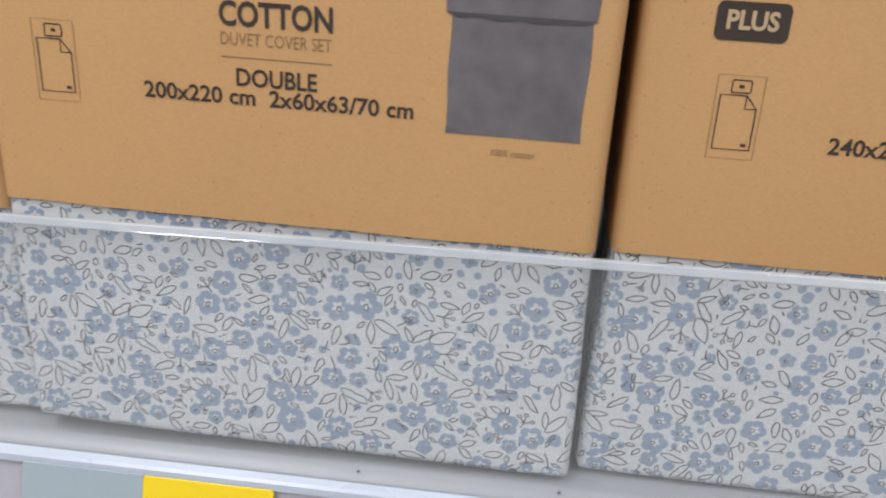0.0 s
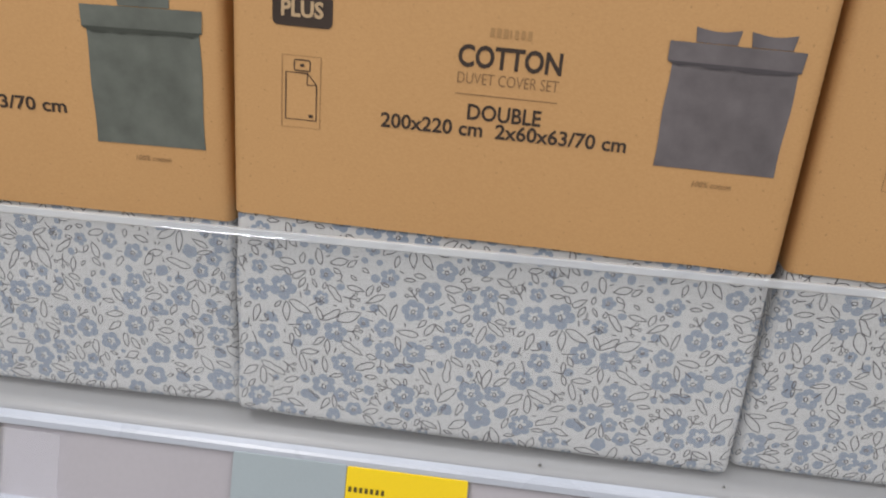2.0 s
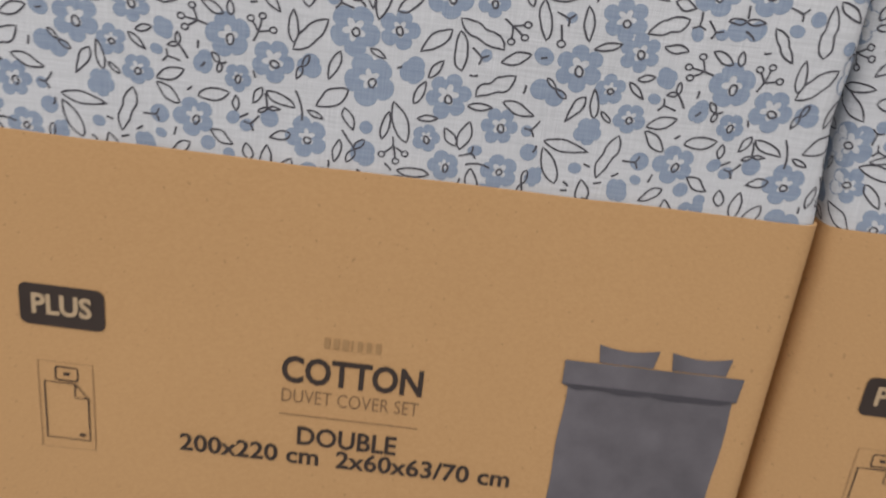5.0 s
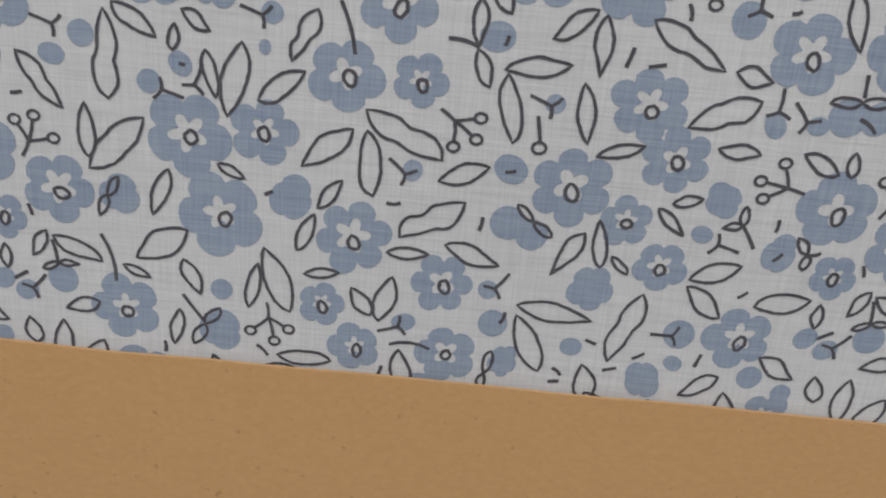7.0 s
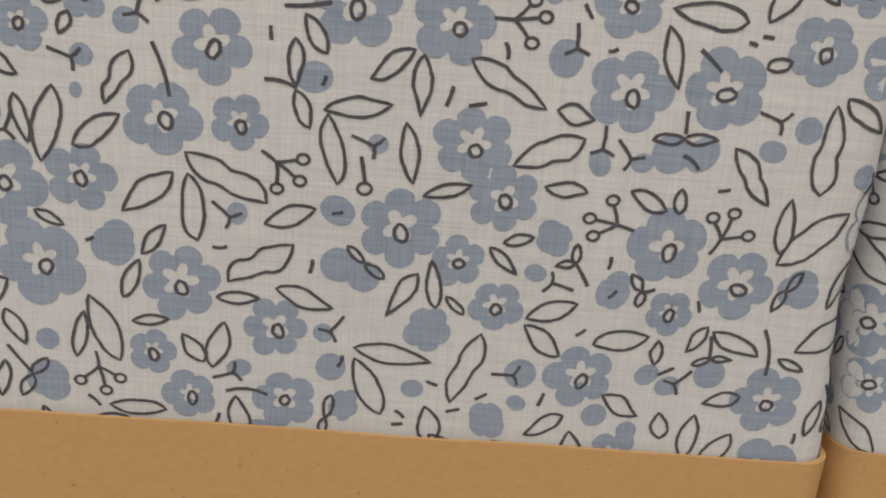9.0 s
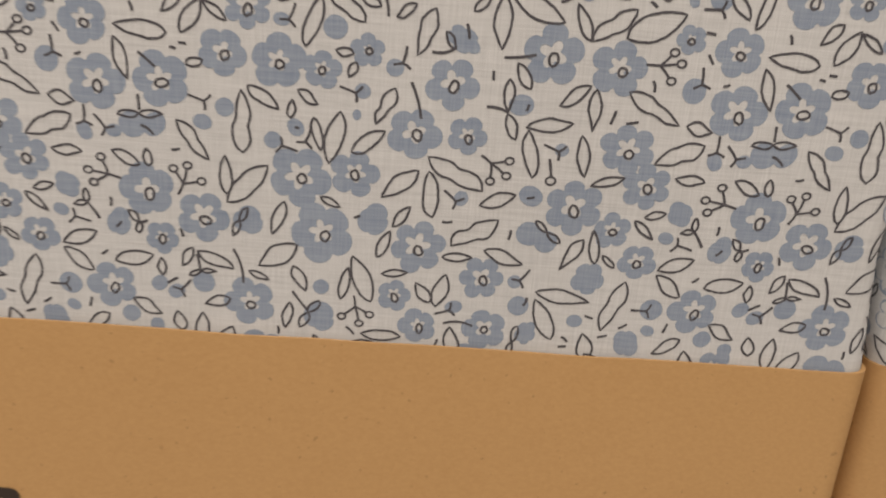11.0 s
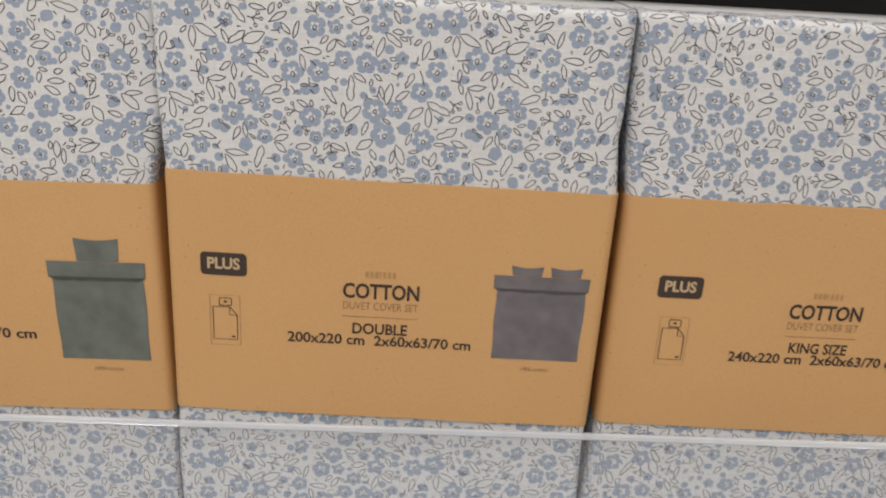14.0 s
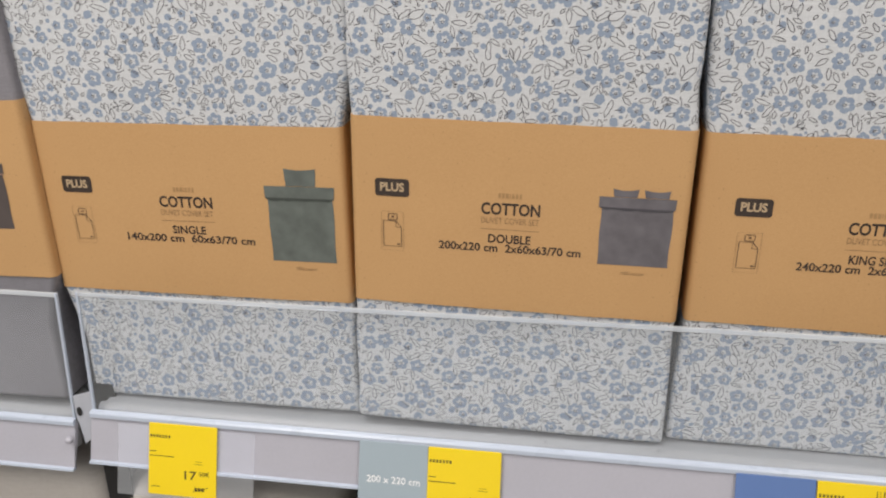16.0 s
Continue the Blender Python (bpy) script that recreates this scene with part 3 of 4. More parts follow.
def bud(u, v, r):
    """A small blue dab with an uneven outline, lobed where it is large."""
    k, lobes, lean = 30, (random.choice((3, 4, 5)) if r > 2.9 else 2), random.uniform(0, 6.28)
    squash = random.uniform(0.72, 1.0)
    swell = [random.uniform(0.8, 1.12) if r > 2.9 else 1.0 for _ in range(lobes)]
    notch = 0.20 if r > 2.9 else 0.07
    pts = [(u, v)]
    for i in range(k):
        a = 2 * math.pi * i / k
        g = i * lobes / k
        size = swell[int(g)] * (1 - abs(g % 1 - 0.5)) + swell[(int(g) + (1 if g % 1 > 0.5 else -1)) % lobes] * abs(g % 1 - 0.5)
        rr = 1.06 * r * size * (1 - notch + notch * abs(math.sin(lobes * a / 2)) ** 0.6)
        p, q = rr * math.cos(a), rr * math.sin(a) * squash
        pts.append((u + p * math.cos(lean) - q * math.sin(lean), v + p * math.sin(lean) + q * math.cos(lean)))
    return [("blue", pts, [(0, 1 + i, 1 + (i + 1) % k) for i in range(k)])]


def leaf(u, v, length, slope, width=None, waist=0.0):
    """A pointed leaf drawn as one uneven closed line, fullest on either side at a place of its own; a waist makes its sides swing."""
    wide = (width or length * random.uniform(0.28, 0.42) + 0.4) / 2
    c, s = math.cos(radians(slope)), math.sin(radians(slope))
    n = 14 if length > 6 else 9
    pts = []
    for side in (1, -1):
        lean, full = random.uniform(0.36, 0.64), random.uniform(0.7, 0.95)
        dip, sway = random.uniform(0.4, 0.6), random.uniform(-0.10, 0.10)
        for i in range(n):
            f = i / n if side > 0 else 1 - i / n
            g = f ** (math.log(0.5) / math.log(lean))
            w = wide * math.sin(math.pi * g) ** full if 0 < f < 1 else 0
            w *= 1 + sway * math.sin(3 * math.pi * f) - waist * math.exp(-((f - dip) / 0.14) ** 2) + random.uniform(-0.05, 0.05)
            p, q = (f - 0.5) * length, side * w
            pts.append((u + p * c - q * s, v + p * s + q * c))
    return [("line", *stroke(pts, 0.54, True))]


def swung_leaf(u, v, length, slope, width):
    return leaf(u, v, length, slope, width * 1.1, random.uniform(0.26, 0.4))


def stem(u, v, length, slope):
    c, s, sag = math.cos(radians(slope)), math.sin(radians(slope)), random.uniform(-0.12, 0.02) * length
    pts = [(u + f * length * c - sag * (1 - 4 * f * f) * s, v + f * length * s + sag * (1 - 4 * f * f) * c) for f in (-0.5, -0.25, 0, 0.25, 0.5)]
    return [("line", *stroke(pts, 0.6))]


def line(points, width=0.56):
    return ("line", *stroke(points, width))


def ring(u, v, r):
    return [("line", *stroke([(u + r * math.cos(b), v + r * 0.86 * math.sin(b)) for b in [math.pi * j / 5 for j in range(10)]], 0.5, True))]


def sprig(u, v, slope):
    """A drawn twig that parts into three stalks with ringed berries."""
    nu, nv = u + 2.9 * math.cos(radians(slope)), v + 2.9 * math.sin(radians(slope))
    out = [line([(u, v), ((u + nu) / 2 + 0.12, (v + nv) / 2), (nu, nv)])]
    for off, size in ((-50, 3.3), (6, 3.6), (52, 3.1)):
        a = radians(slope + off + random.uniform(-7, 7))
        tip = (nu + size * math.cos(a), nv + size * math.sin(a))
        out.append(line([(nu, nv), ((nu + tip[0]) / 2 + 0.15, (nv + tip[1]) / 2), tip]))
        out += ring(tip[0] + 0.9 * math.cos(a), tip[1] + 0.9 * math.sin(a), 0.95)
    return out


def fork(u, v, slope):
    """A drawn Y over a small bud."""
    out = []
    for off, size in ((0, 3.7), (115, 2.0), (-115, 2.1)):
        a = radians(slope + off)
        out.append(line([(u, v), (u + size * 0.5 * math.cos(a) + 0.15, v + size * 0.5 * math.sin(a)), (u + size * math.cos(a), v + size * math.sin(a))]))
    return out


random.seed(11)
MOTIFS = []
for rows, make in ((FLOWERS, flower), (BUDS, bud), (LEAVES, leaf), (WAVY, swung_leaf), (STEMS, stem), (SPRIGS, sprig), (FORKS, fork), (RINGS, ring)):
    for row in rows:
        MOTIFS += make(*row)

# the part of the repeat that is nowhere open to view is filled in the same hand
TAKEN = [(u, v, r) for u, v, r in FLOWERS + BUDS]
for u, v, length, slope, width in LEAVES + WAVY:
    TAKEN += [(u + f * length * math.cos(radians(slope)), v + f * length * math.sin(radians(slope)), 0.4 * width + 0.2) for f in (-0.34, 0, 0.34)]
for u, v, length, slope in STEMS:
    TAKEN += [(u + f * length * math.cos(radians(slope)), v + f * length * math.sin(radians(slope)), 0.5) for f in (-0.34, 0, 0.34)]
TAKEN += [(u + 4 * math.cos(radians(a)), v + 4 * math.sin(radians(a)), 4.0) for u, v, a in SPRIGS] + [(u, v, 2.2) for u, v, a in FORKS]


def free(u, v, r):
    for a, b, q in TAKEN:
        du, dv = abs(u - a) % REPEAT_U, abs(v - b) % REPEAT_V
        if math.hypot(min(du, REPEAT_U - du), min(dv, REPEAT_V - dv)) < r + q:
            return False
    return True


def fill(tries, sizes, low, high, make):
    for _ in range(tries):
        u, v, size, slope = random.uniform(0, REPEAT_U), random.uniform(low, high), random.uniform(*sizes), random.uniform(0, 180)
        if make in (leaf, stem):
            spots = [(u + f * size * math.cos(radians(slope)), v + f * size * math.sin(radians(slope)), 0.15 * size + 0.5) for f in (-0.34, 0, 0.34)]
        else:
            spots = [(u, v, size + 0.4)]
        if all(free(*p) for p in spots):
            TAKEN.extend(spots)
            MOTIFS.extend(make(u, v, size, slope) if make in (leaf, stem) else make(u, v, size))


fill(160, (4.2, 6.2), 47, 92, flower)
fill(300, (8, 12), 42, 92, leaf)
fill(300, (5.5, 8), 40, 92, leaf)
fill(200, (1.6, 3.0), 40, 92, bud)
fill(300, (4, 6.5), 44, 90, leaf)
fill(200, (1.1, 2.0), 44, 90, bud)
fill(200, (2, 3), 44, 90, stem)

# ---- packages ----


def wrap(s, half, r):
    """From the way along a surface that turns a rounded corner: the place across, and the depth."""
    over = abs(s) - (half - r)
    if over <= 0:
        return s, 0.0
    if over < r * math.pi / 2:
        return math.copysign(half - r + r * math.sin(over / r), s), r * (1 - math.cos(over / r))
    return math.copysign(half, s), r + over - r * math.pi / 2


class Shape:
    """The folded bedding of one package: its front, rounded over into sides, top and bottom, soft and slightly uneven."""

    def __init__(self, wide, low, high, band_low, band_high, seed, depth=0.07, lean=0.0, floor=0.0, spread=0.0, slim=(0.0, 0.0), tuck=0.0):
        self.half, self.low, self.high, self.band, self.seed, self.depth = wide / 2, low, high, (band_low, band_high), seed, depth
        self.spread, self.slim, self.tuck = spread, slim, tuck
        self.side_r, self.end_r = 0.005, 0.005
        self.lean, self.floor = math.sin(radians(lean)), floor
        self.mid, self.tall = (low + high) / 2, (high - low) / 2

    def at(self, s, v, lift=0.0):
        away = max(v - self.band[1], self.band[0] - v, 0.0)
        soft = min(away / 0.05, 1.0)
        drawn_in = self.tuck * min(away / 0.03, 1.0) if s > 0 and v > self.band[1] else 0.0
        x, dx = wrap(s, self.half - drawn_in, self.side_r)
        z, dz = wrap(v - self.mid, self.tall, self.end_r)
        puff = noise.noise((s * 9 + self.seed, v * 9, 0)) * 0.0012 + noise.noise((s * 30, v * 24 + self.seed, 3)) * 0.0002
        bulge = 0.0008 * max(0, 1 - (s / self.half) ** 2)
        y = min(dx + dz, self.depth) - soft * (puff + bulge)
        x += soft * 0.0025 * noise.noise((self.seed, v * 16, s * 4)) * abs(s) / self.half
        side = max(-1.0, min(s / self.half, 1.0))
        x += side * soft * (self.spread if v > self.band[1] else self.spread * 0.4 - self.slim[0 if s < 0 else 1])
        z += self.mid - self.low
        z = max(z, x * self.lean + self.floor)
        if lift:
            tilt = min(dx / self.side_r, 1.0) * math.pi / 2
            rise = min(dz / self.end_r, 1.0) * math.pi / 2
            x += lift * math.sin(tilt) * (1 if s > 0 else -1)
            y -= lift * math.cos(tilt) * math.cos(rise)
            z += lift * math.sin(rise) * (1 if v > self.mid else -1)
        return x, y, z


def fabric(shape, material, parent, label):
    bm = bmesh.new()
    reach, up = shape.half + shape.depth, shape.tall + shape.depth
    edge = lambda half, r, far, n: sorted({round(t, 5) for t in [half * (2 * i / n - 1) for i in range(n + 1)] if abs(t) < half - r}
                                          | {round(q * (half - r + r * math.pi / 2 * j / 6), 5) for q in (-1, 1) for j in range(7)} | {-far, far, -(half + far) / 2, (half + far) / 2})
    us, vs = edge(shape.half, shape.side_r, reach, 110), edge(shape.tall, shape.end_r, up, 150)
    grid = [[bm.verts.new(shape.at(s, v + shape.mid)) for s in us] for v in vs]
    for a, b in zip(grid, grid[1:]):
        for i in range(len(us) - 1):
            bm.faces.new((a[i], a[i + 1], b[i + 1], b[i]))
    rim = [e for e in bm.edges if e.is_boundary]
    bmesh.ops.holes_fill(bm, edges=rim)
    return smooth(part("fabric", bm, material, parent, label))


def floral_print(shape, du, dv, turn, fabric_part):
    """The repeat laid over the cloth, left out where the sleeve hides it."""
    verts, faces, mats = [], [], []
    reach = shape.half + 0.03
    c, sn = math.cos(radians(turn)), math.sin(radians(turn))
    for i in range(-3, 4):
        for j in range(-3, 4):
            au, av = i * REPEAT_U, j * REPEAT_V
            laid = lambda p: ((c * (p[0] + au) - sn * (p[1] + av) + du) / 1000, (sn * (p[0] + au) + c * (p[1] + av) + dv) / 1000)
            for kind, pts, quads in MOTIFS:
                cu, cv = laid(pts[0])
                if abs(cu) > reach or not shape.low - 0.004 < cv < shape.high + 0.02 or shape.band[0] + 0.016 < cv < shape.band[1] - 0.016:
                    continue
                first = len(verts)
                lift = 0.00007 if kind == "blue" else 0.00013
                for p in pts:
                    verts.append(shape.at(*laid(p), lift))
                for q in quads:
                    faces.append(tuple(first + a for a in q))
                    mats.append(0 if kind == "blue" else 1)
    me = bpy.data.meshes.new("floral_print")
    me.from_pydata(verts, [], faces)
    me.materials.append(COTTON_BLUE)
    me.materials.append(COTTON_LINE)
    me.polygons.foreach_set("material_index", mats)
    ob = new("floral_print", me)
    ob.parent = fabric_part
    return tagged(ob, "printed blue flowers and dark outlined leaves")


def sleeve_part(shape, parent):
    """The card sleeve round the package, 0.7 mm thick, with slightly wavy cut edges."""
    half, r, back = shape.half + 0.0008, 0.0055, shape.depth * 0.95
    lo, hi = shape.band[0] - shape.low, shape.band[1] - shape.low
    flat = half - r
    ss = [-(half + back)] + [-(flat + r * math.pi / 2 * (1 - j / 6)) for j in range(7)] + [flat * (2 * i / 28 - 1) for i in range(1, 28)] + [flat + r * math.pi / 2 * j / 6 for j in range(7)] + [half + back]
    rows = 10
    bm = bmesh.new()
    layers = []
    for inset in (0.0, 0.0007):
        grid = []
        for k in range(rows + 1):
            ring = []
            for s in ss:
                x, y = wrap(s, half, r)
                z = lo + (hi - lo) * k / rows + (0.0006 * noise.noise((s * 40, k, shape.seed)) if k in (0, rows) else 0)
                x, y, z = x * (1 - inset / half), sleeve_y(shape, x, z) + y + inset, z
                ring.append(bm.verts.new((x, y, z)))
            grid.append(ring)
        layers.append(grid)
    m = len(ss)
    for inner, grid in enumerate(layers):
        for a, b in zip(grid, grid[1:]):
            for i in range(m - 1):
                q = (a[i], a[i + 1], b[i + 1], b[i])
                bm.faces.new(q[::-1] if inner else q)
    for k in (0, rows):
        rim = [[bm.verts.new(v.co) for v in layers[side][k]] for side in (0, 1)]
        for i in range(m - 1):
            q = (rim[0][i], rim[0][i + 1], rim[1][i + 1], rim[1][i])
            bm.faces.new(q if k else q[::-1])
    ob = smooth(part("card_sleeve", bm, KRAFT, parent, "matt brown kraft card sleeve"))
    return ob


def sleeve_y(shape, x, z):
    return -0.0013 - 0.0009 * max(0.0, 1 - (x / shape.half) ** 2) + 0.0002 * noise.noise((x * 11 + shape.seed, 0.3, z * 13))


def rounded(x0, x1, z0, z1, r, n=5):
    pts = []
    for cx, cz, a0 in ((x1 - r, z1 - r, 0), (x0 + r, z1 - r, 90), (x0 + r, z0 + r, 180), (x1 - r, z0 + r, 270)):
        pts += [(cx + r * math.cos(radians(a0 + 90 * i / n)), cz + r * math.sin(radians(a0 + 90 * i / n))) for i in range(n + 1)]
    return pts


def bedding_picture(shape, sleeve, place, x0, x1, z0, z1, pillows, main, dark):
    """The printed picture of a made-up set: a hanging cover with its turned-down hem, and pillows above."""
    w, h = x1 - x0, z1 - z0
    bm = bmesh.new()
    left = [(x0 + w * 0.035 + 0.0003 * math.sin(9 * f), z0 + f * h * 0.86) for f in [i / 8 for i in range(9)]]
    right = [(x1 - w * 0.02 - 0.0004 * math.sin(7 * f), z0 + f * h * 0.86) for f in [i / 8 for i in range(9)]]
    put_flat(bm, left + right[::-1], [tuple(range(18))], place(0.0003))
    picture = part("bedding_picture", bm, main, sleeve, "printed picture of a hanging duvet cover")
    bm = bmesh.new()
    put_flat(bm, [(x0, z0 + h * 0.845), (x1, z0 + h * 0.845), (x1 + 0.0006, z1), (x0 - 0.0002, z1)], [(0, 1, 2, 3)], place(0.0005))
    part("printed_hem", bm, main, sleeve)
    bm = bmesh.new()
    under = [(x0 + w * i / 12, z0 + h * (0.845 - (0.02 + 0.018 * random.random()) * (0 < i < 12))) for i in range(13)]
    over = [(x0 + w * i / 12, z0 + h * 0.85) for i in range(13)]
    put_flat(bm, under + over, [(i, i + 1, 14 + i, 13 + i) for i in range(12)], place(0.0006))
    part("printed_hem_shade", bm, dark, sleeve)
    for a, b, tall in pillows:
        bm = bmesh.new()
        p0, p1 = x0 + w * a, x0 + w * b
        top = [(p0 + (p1 - p0) * i / 8, z1 + tall - 0.0014 * math.sin(math.pi * i / 8)) for i in range(9)]
        put_flat(bm, [(p0 + 0.001, z1 + 0.0003), (p1 - 0.001, z1 + 0.0003)] + top[::-1], [tuple(range(11))], place(0.0003))
        part("printed_pillow", bm, main if main != PHOTO_BROWN else PHOTO_PINK, sleeve)
    return picture


def sleeve_prints(shape, sleeve, k, size_name, sizes, pillows, main, dark, dx=0.0, picture=None):
    """Badge, set icon, lettering and picture on the sleeve's front; k stretches the layout across."""
    base = -shape.low

    def place(lift):
        def at(x, z):
            return x, sleeve_y(shape, x, z) - lift, z
        return at

    X = lambda mm: mm / 1000 * k + dx
    Z = lambda mm: mm / 1000 + base
    bm = bmesh.new()
    put_flat(bm, rounded(X(-109.0), X(-109.0) + 0.0270, Z(15.5), Z(29.8), 0.0026), [tuple(range(24))], place(0.0003))
    part("badge", bm, INK_DARK, sleeve, "dark brown rounded badge")
    bm = bmesh.new()
    put_text(bm, "PLUS", X(-109.0) + 0.0040, X(-109.0) + 0.0230, Z(19.9), 0.0066, place(0.0006), 0.032)
    part("badge_lettering", bm, INK_KRAFT, sleeve)
    # set icon
    x0, bmf, bmi = X(-104.4), bmesh.new(), bmesh.new()
    frame_line = stroke([(x0, Z(-29.9)), (x0 + 0.0178, Z(-29.9)), (x0 + 0.0178, Z(2.8)), (x0, Z(2.8))], 0.0003, True, 0)
    put_flat(bmf, *frame_line, place(0.0003))
    part("icon_frame", bmf, INK_SOFT, sleeve)
    fold = [(x0 + 0.0018, Z(-26.2)), (x0 + 0.0160, Z(-26.2)), (x0 + 0.0160, Z(-9.8)), (x0 + 0.0118, Z(-4.8)), (x0 + 0.0018, Z(-4.8))]
    put_flat(bmi, *stroke(fold, 0.00055, True, 0), place(0.0003))
    put_flat(bmi, *stroke([(x0 + 0.0118, Z(-4.8)), (x0 + 0.0116, Z(-10.0)), (x0 + 0.0160, Z(-9.8))], 0.00045, False, 0), place(0.0003))
    put_flat(bmi, *stroke(rounded(x0 + 0.0056, x0 + 0.0128, Z(-3.8), Z(1.0), 0.0006, 2), 0.0005, True, 0), place(0.0003))
    put_rect(bmi, x0 + 0.0082, x0 + 0.0102, Z(-2.0), Z(-0.8), place(0.0003))
    put_rect(bmi, x0 + 0.0125, x0 + 0.0145, Z(-24.8), Z(-23.6), place(0.0003))
    part("set_icon", bmi, INK_DARK, sleeve)
    # lettering
    c = X(-3.2)
    bm = bmesh.new()
    for i, wide in enumerate((2.3, 2.5, 2.7, 0.8, 2.0, 2.0, 2.2)):
        at = c - 0.0096 + 0.00285 * i - (0.0009 if i > 3 else 0)
        put_rect(bm, at, at + wide / 1000 * 0.75, Z(19.4), Z(23.2), place(0.0003))
    part("name_bars", bm, INK_FAINT, sleeve)
    bm = bmesh.new()
    put_text(bm, "COTTON", c - 0.0226 * k, c + 0.0226 * k, Z(6.0), 0.0091, place(0.0003), 0.026)
    part("lettering", bm, INK_DARK, sleeve)
    bm = bmesh.new()
    put_text(bm, "DUVET COVER SET", c - 0.0222 * k, c + 0.0222 * k, Z(-1.6), 0.0050, place(0.0003), -0.006)
    part("fine_lettering", bm, INK_SOFT, sleeve)
    bm = bmesh.new()
    put_rect(bm, c - 0.0226 * k, c + 0.0226 * k, Z(-6.5), Z(-6.1), place(0.0003))
    part("printed_rule", bm, INK_SOFT, sleeve)
    p = picture or (63.0, 119.0, -29.3, 25.4)
    bm = bmesh.new()
    mid = (p[0] + p[1]) / 2 + 1
    put_text(bm, "100% cotton", X(mid - 8.7), X(mid + 8.7), Z(p[2] - 7.8), 0.0027, place(0.0003), 0.0, 0.2)
    part("caption_lettering", bm, INK_SOFT, sleeve)
    bm = bmesh.new()
    half = {"SINGLE": 0.0148, "DOUBLE": 0.0164}.get(size_name, 0.0180)
    put_text(bm, size_name, c - half, c + half, Z(-17.4), 0.0068, place(0.0003), 0.020)
    part("size_lettering", bm, INK_DARK, sleeve)
    bm = bmesh.new()
    put_text(bm, sizes, c - 0.0552 * k, c + 0.0552 * k, Z(-25.0), 0.0064, place(0.0003), 0.020)
    part("measure_lettering", bm, INK_DARK, sleeve)
    bedding_picture(shape, sleeve, place, X(p[0]), X(p[1]), Z(p[2]), Z(p[3]), pillows, main, dark)


def bedding_package(x, y, z, ry, rz, shape, label, du=0.0, dv=0.0, turn=0.0, cloth=COTTON_WHITE):
    """Stands on the shelf at x, z; turned in its plane by ry and about the upright by rz."""
    pack = new("bedding_package")
    pack.matrix_world = pose(x, y, z, 0, ry, rz)
    body = fabric(shape, cloth, pack, "white cotton cloth" if cloth == COTTON_WHITE else "")
    if cloth == COTTON_WHITE:
        floral_print(shape, du, dv, turn, body)
    return tagged(pack, label, "bedding package", "bedding packages on the shelf"), sleeve_part(shape, pack)


TWO_PILLOWS = ((0.17, 0.51, 0.0066), (0.58, 0.92, 0.0066))
ONE_PILLOW = ((0.30, 0.76, 0.0150),)

double = Shape(0.2565, -0.1905, 0.178, -0.0752, 0.0780, 1.7, lean=1.0, floor=-0.003, spread=0.003, tuck=0.0055)
pack, sleeve = bedding_package(-0.1022, 0.3300, 1.1493, 1.3, 0.6, double, "double duvet set in blue floral cotton with kraft sleeve", -46.4, 129.7, 1.22)
sleeve_prints(double, sleeve, 1.0, "DOUBLE", "200x220 cm  2x60x63/70 cm", TWO_PILLOWS, PHOTO_GREY, PHOTO_GREY_DARK, dx=-0.0008)

single = Shape(0.2665, -0.1835, 0.195, -0.0740, 0.0760, 5.2, lean=-0.4, floor=-0.001, spread=0.010, slim=(0.014, 0.003))
pack, sleeve = bedding_package(-0.3660, 0.339, 1.1475, -0.4, -0.3, single, "single duvet set in blue floral cotton with kraft sleeve", 130.4, 147.3, 273.3)
sleeve_prints(single, sleeve, 1.035, "SINGLE", "140x200 cm  60x63/70 cm", ONE_PILLOW, PHOTO_GREEN, PHOTO_GREEN_DARK, picture=(64.0, 120.0, -38.0, 27.2), dx=-0.0005)

king = Shape(0.2655, -0.1875, 0.181, -0.0740, 0.0780, 9.1, lean=0.5, floor=-0.001, spread=0.006)
pack, sleeve = bedding_package(0.1680, 0.3415, 1.1445, 0.8, 0.3, king, "king size duvet set in blue floral cotton with kraft sleeve", -120.0, 275.7, 270.9)
sleeve_prints(king, sleeve, 0.985, "KING SIZE", "240x220 cm  2x60x63/70 cm", TWO_PILLOWS, PHOTO_GREY, PHOTO_GREY_DARK, picture=(58.5, 116.0, -31.0, 24.5), dx=0.0008)

plain = Shape(0.270, -0.193, 0.190, -0.0670, 0.0890, 14.0, lean=-1.0, floor=-0.003, slim=(0.0, 0.016))
pack, sleeve = bedding_package(-0.6320, 0.330, 1.1405, -1.0, 0.0, plain, "grey cotton bedding package with kraft sleeve", cloth=COTTON_GREY)


def place_plain(lift):
    return lambda x, z: (x, sleeve_y(plain, x, z) - lift, z)


bedding_picture(plain, sleeve, place_plain, 0.048, 0.1095, 0.171, 0.229, ((0.25, 0.85, 0.013),), PHOTO_BROWN, PHOTO_PINK)

# ---- packages on the shelf below ----


def lower_package(x, y, z, wide, deep, tall, seed, label):
    pk = new("folded_bedding")
    pk.matrix_world = pose(x, y, z, 0, 0, random.uniform(-1, 1))
    bm = bmesh.new()
    box(bm, -wide / 2, wide / 2, 0, deep, 0, tall, 0.022, 6)
    bmesh.ops.subdivide_edges(bm, edges=[e for e in bm.edges if e.calc_length() > 0.08], cuts=6, use_grid_fill=True)
    for v in bm.verts:
        v.co.z += 0.004 * noise.noise((v.co.x * 14 + seed, v.co.y * 14, v.co.z * 6)) * (v.co.z > 0.02)
        v.co.y += 0.003 * noise.noise((v.co.x * 11, seed, v.co.z * 11))
    smooth(part("cloth", bm, COTTON_TAUPE, pk))
    return tagged(pk, label, "bedding package", "bedding packages on the lower shelf"), pk


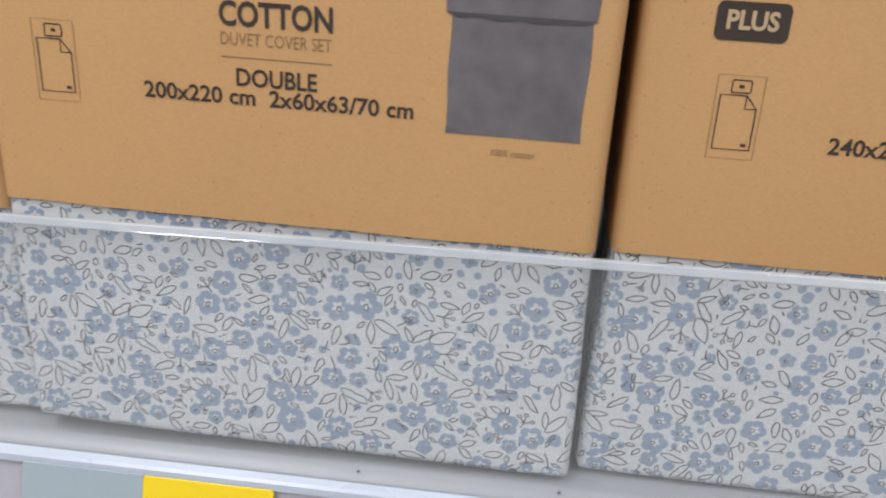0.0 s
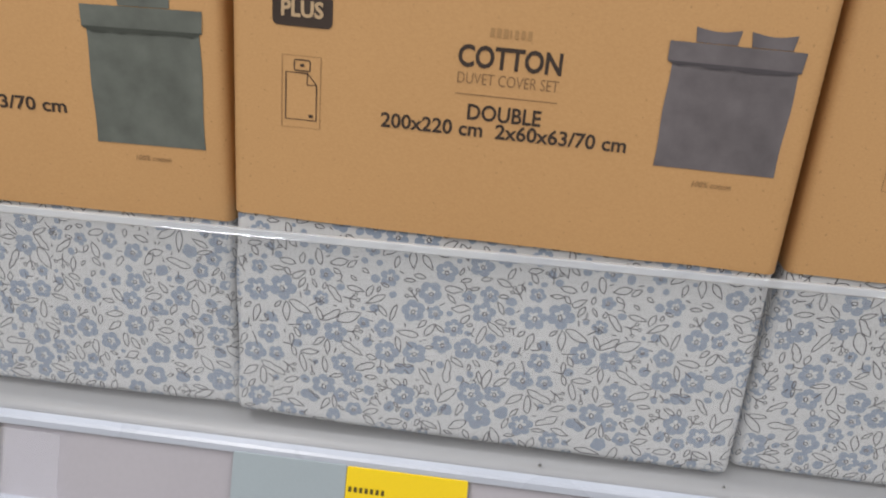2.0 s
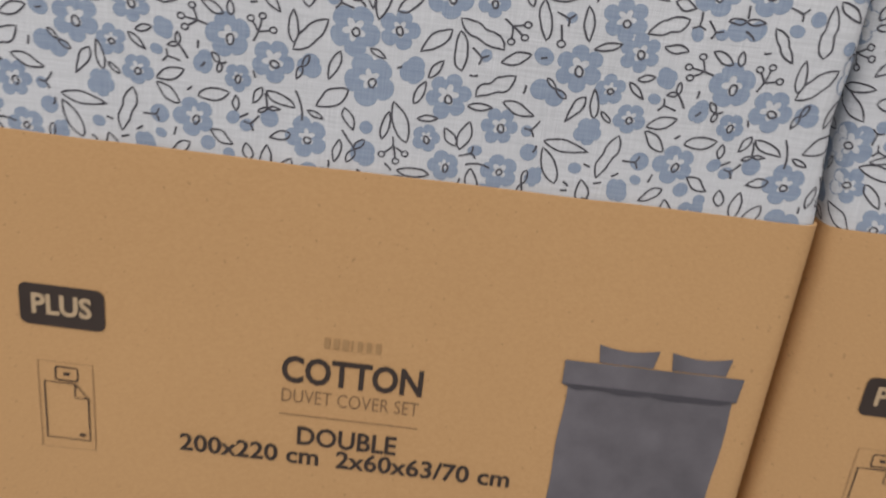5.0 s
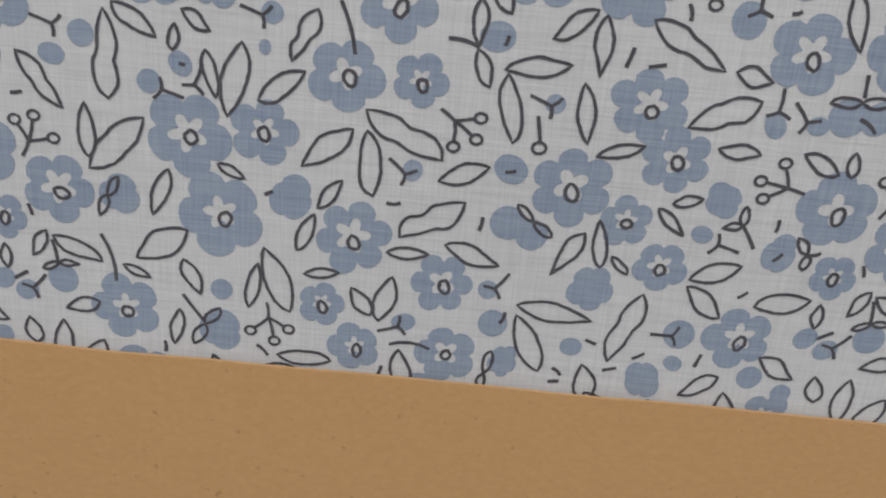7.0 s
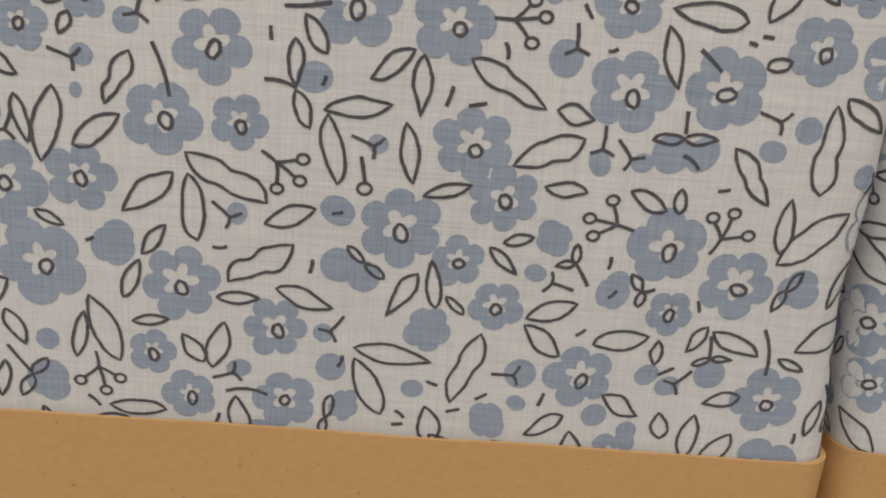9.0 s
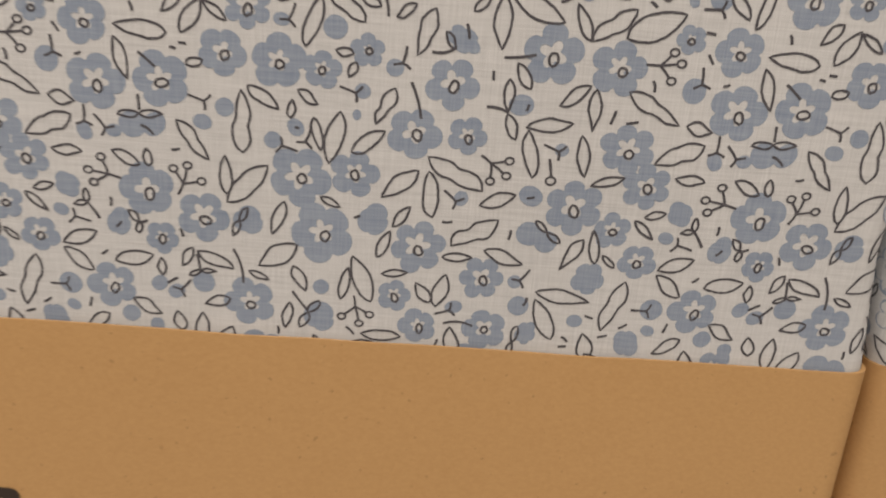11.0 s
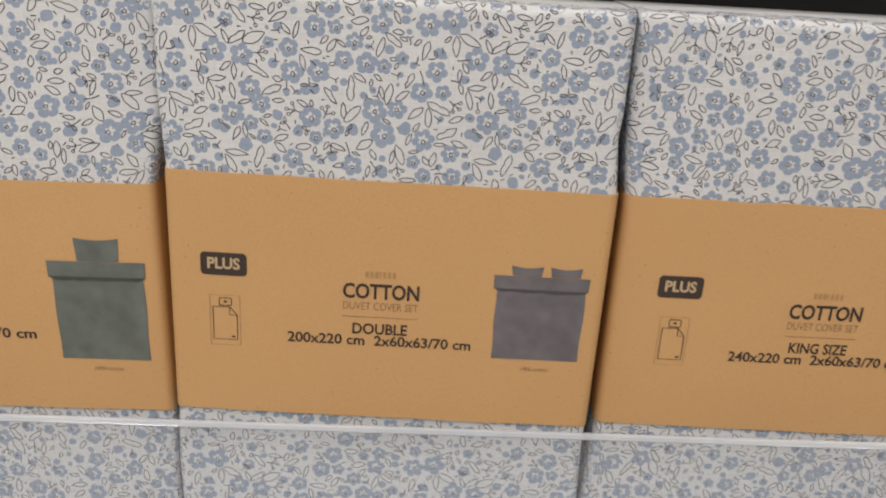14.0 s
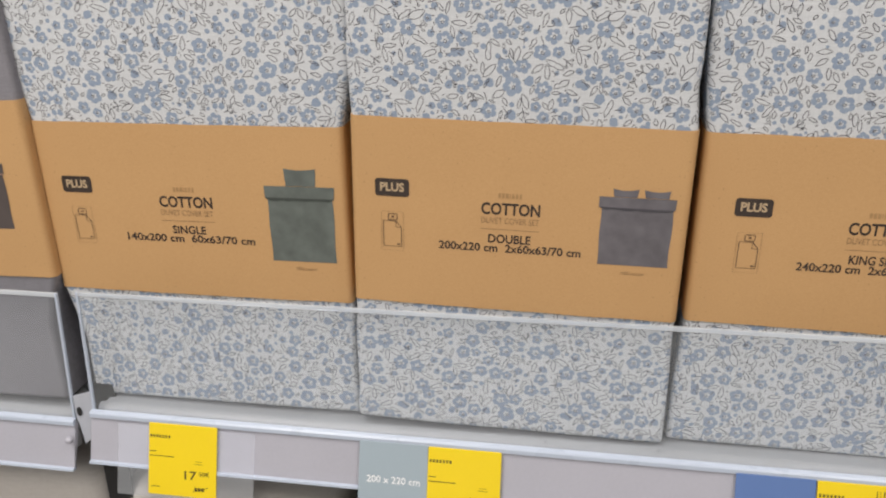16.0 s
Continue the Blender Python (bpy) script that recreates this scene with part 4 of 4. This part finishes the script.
lower_package(-0.67, 0.335, 0.70, 0.345, 0.16, 0.352, 2.0, "taupe cotton bedding package standing on the lower shelf")
tagg, pk = lower_package(-0.375, 0.335, 0.70, 0.225, 0.16, 0.342, 6.0, "pale taupe bedding package with a black strap")
bm = bmesh.new()
box(bm, -0.075, 0.03, -0.004, 0.0, 0.318, 0.332, 0.003)
part("strap", bm, BLACK_RUBBER, pk, "black strap")
lower_package(-0.135, 0.335, 0.70, 0.235, 0.16, 0.346, 11.0, "taupe cotton bedding package standing on the lower shelf")
lower_package(0.135, 0.335, 0.70, 0.28, 0.16, 0.346, 16.0, "taupe cotton bedding package standing on the lower shelf")

# ---- price tags in the rail ----


def tag_place(lift):
    """From across and down along the leaning rail face to a place in the tag."""
    a = math.atan2(0.0125, 0.0385)
    return lambda x, z: (x, z * math.sin(a) - lift * math.cos(a), z * math.cos(a) + lift * math.sin(a) * -1)


def sheet(x0, x1, z0, z1, thick, place, r=0.0012):
    bm = bmesh.new()
    pts = rounded(x0, x1, z0, z1, r, 3)
    front = [bm.verts.new(place(thick)(x, z)) for x, z in pts]
    back = [bm.verts.new(place(0)(x, z)) for x, z in pts]
    k = len(pts)
    bm.faces.new(front)
    bm.faces.new(back[::-1])
    for i in range(k):
        bm.faces.new((front[i], front[(i + 1) % k], back[(i + 1) % k], back[i]))
    bmesh.ops.recalc_face_normals(bm, faces=bm.faces)
    return bm


def price_tag(x, wide, price, cents, label, holder=False, bars=False):
    tag = new("price_tag")
    tag.matrix_world = pose(x, 0.3040, 1.1462)
    if holder:
        h = part("clear_holder", sheet(-0.030, wide + 0.034, -0.068, -0.004, 0.0006, tag_place), SLEEVE_CLEAR, tag, "clear plastic tag holder")
        h.visible_shadow = False
    shift = lambda lift: tag_place(lift + 0.0012)
    part("card", sheet(0, wide, -0.0640, 0.0, 0.0006, shift), TAG_YELLOW, tag, "glossy yellow price card")
    ink = tag_place(0.0021)
    bm = bmesh.new()
    for i in range(7):
        put_rect(bm, 0.0015 + 0.0028 * i, 0.0031 + 0.0028 * i, -0.0125, -0.0098, ink)
    part("name_bars", bm, INK_TAG, tag)
    for x0, x1, z in ((0.001, 0.007, -0.0245), (0.001, 0.024, -0.0285), (0.003, 0.011, -0.0562), (0.044, 0.050, -0.0312), (0.043, 0.051, -0.0335)):
        bm = bmesh.new()
        put_rect(bm, x0, x1, z - (0.0007 if x0 < 0.04 else 0.0004), z, ink)
        part("text_bar", bm, INK_TAG, tag)
    bm = bmesh.new()
    if price:
        put_text(bm, price, 0.0340, 0.0450, -0.0480, 0.0075, ink, 0.012)
    else:
        for i in range(2):
            put_rect(bm, 0.0345 + 0.0058 * i, 0.0393 + 0.0058 * i, -0.0480, -0.0405, ink)
    part("price", bm, INK_TAG, tag)
    bm = bmesh.new()
    put_text(bm, cents, 0.0475, 0.0570, -0.0442, 0.0038, ink, 0.008)
    part("cents", bm, INK_TAG, tag)
    bm = bmesh.new()
    for i in range(3):
        put_rect(bm, 0.0435 + 0.0032 * i, 0.0460 + 0.0032 * i, -0.0580, -0.0548, ink)
    part("old_price_bars", bm, INK_TAG, tag)
    bm = bmesh.new()
    put_flat(bm, *stroke([(0.042, -0.0588), (0.056, -0.0543)], 0.0005, False, 0), ink)
    part("strike_line", bm, INK_TAG, tag)
    if bars:
        bm = bmesh.new()
        for i, w in enumerate((0.8, 0.4, 1.0, 0.5, 0.8)):
            put_rect(bm, wide - 0.018 + 0.0026 * i, wide - 0.018 + 0.0026 * i + w / 1000, -0.0185, -0.004, ink)
        part("bar_code", bm, INK_TAG, tag)
    return tagged(tag, label, "price tag", "yellow price tags")


price_tag(-0.4155, 0.0635, "17", "50€", "yellow price tag in a clear holder on the price rail", holder=True)
price_tag(-0.1645, 0.0615, "", "50€", "yellow price tag beside a grey-blue size card")
price_tag(0.1450, 0.0615, "", "50€", "yellow price tag with a bar code beside a blue card", bars=True)


def size_card(x, wide, words, material, label):
    card = new("size_card")
    card.matrix_world = pose(x, 0.3040, 1.1462)
    shift = lambda lift: tag_place(lift + 0.0008)
    part("card", sheet(0, wide, -0.066, 0.0, 0.0006, shift), material, card)
    if words:
        bm = bmesh.new()
        put_text(bm, words, 0.007, wide - 0.006, -0.0345, 0.0058, tag_place(0.0017), 0.014)
        part("lettering", bm, PAPER_WHITE, card)
    return tagged(card, label, "size card", "size cards")


size_card(-0.2240, 0.0592, "200 x 220 cm", CARD_GREY_BLUE, "grey-blue size card with white lettering in the rail")
size_card(0.0835, 0.0605, "", CARD_BLUE, "plain blue size card in the price rail")

# crumbs of dirt on the shelf edge
for x, y in ((-0.068, 0.319), (0.024, 0.320)):
    bm = bmesh.new()
    bmesh.ops.create_icosphere(bm, subdivisions=1, radius=0.0009)
    for v in bm.verts:
        v.co *= random.uniform(0.6, 1.2)
    crumb = part("dirt_crumb", bm, BLACK_RUBBER)
    crumb.matrix_world = pose(x, y, SHELF_TOP + 0.0048)
    tagged(crumb, "dark crumb of dirt on the shelf edge", "dirt", "dirt crumbs")
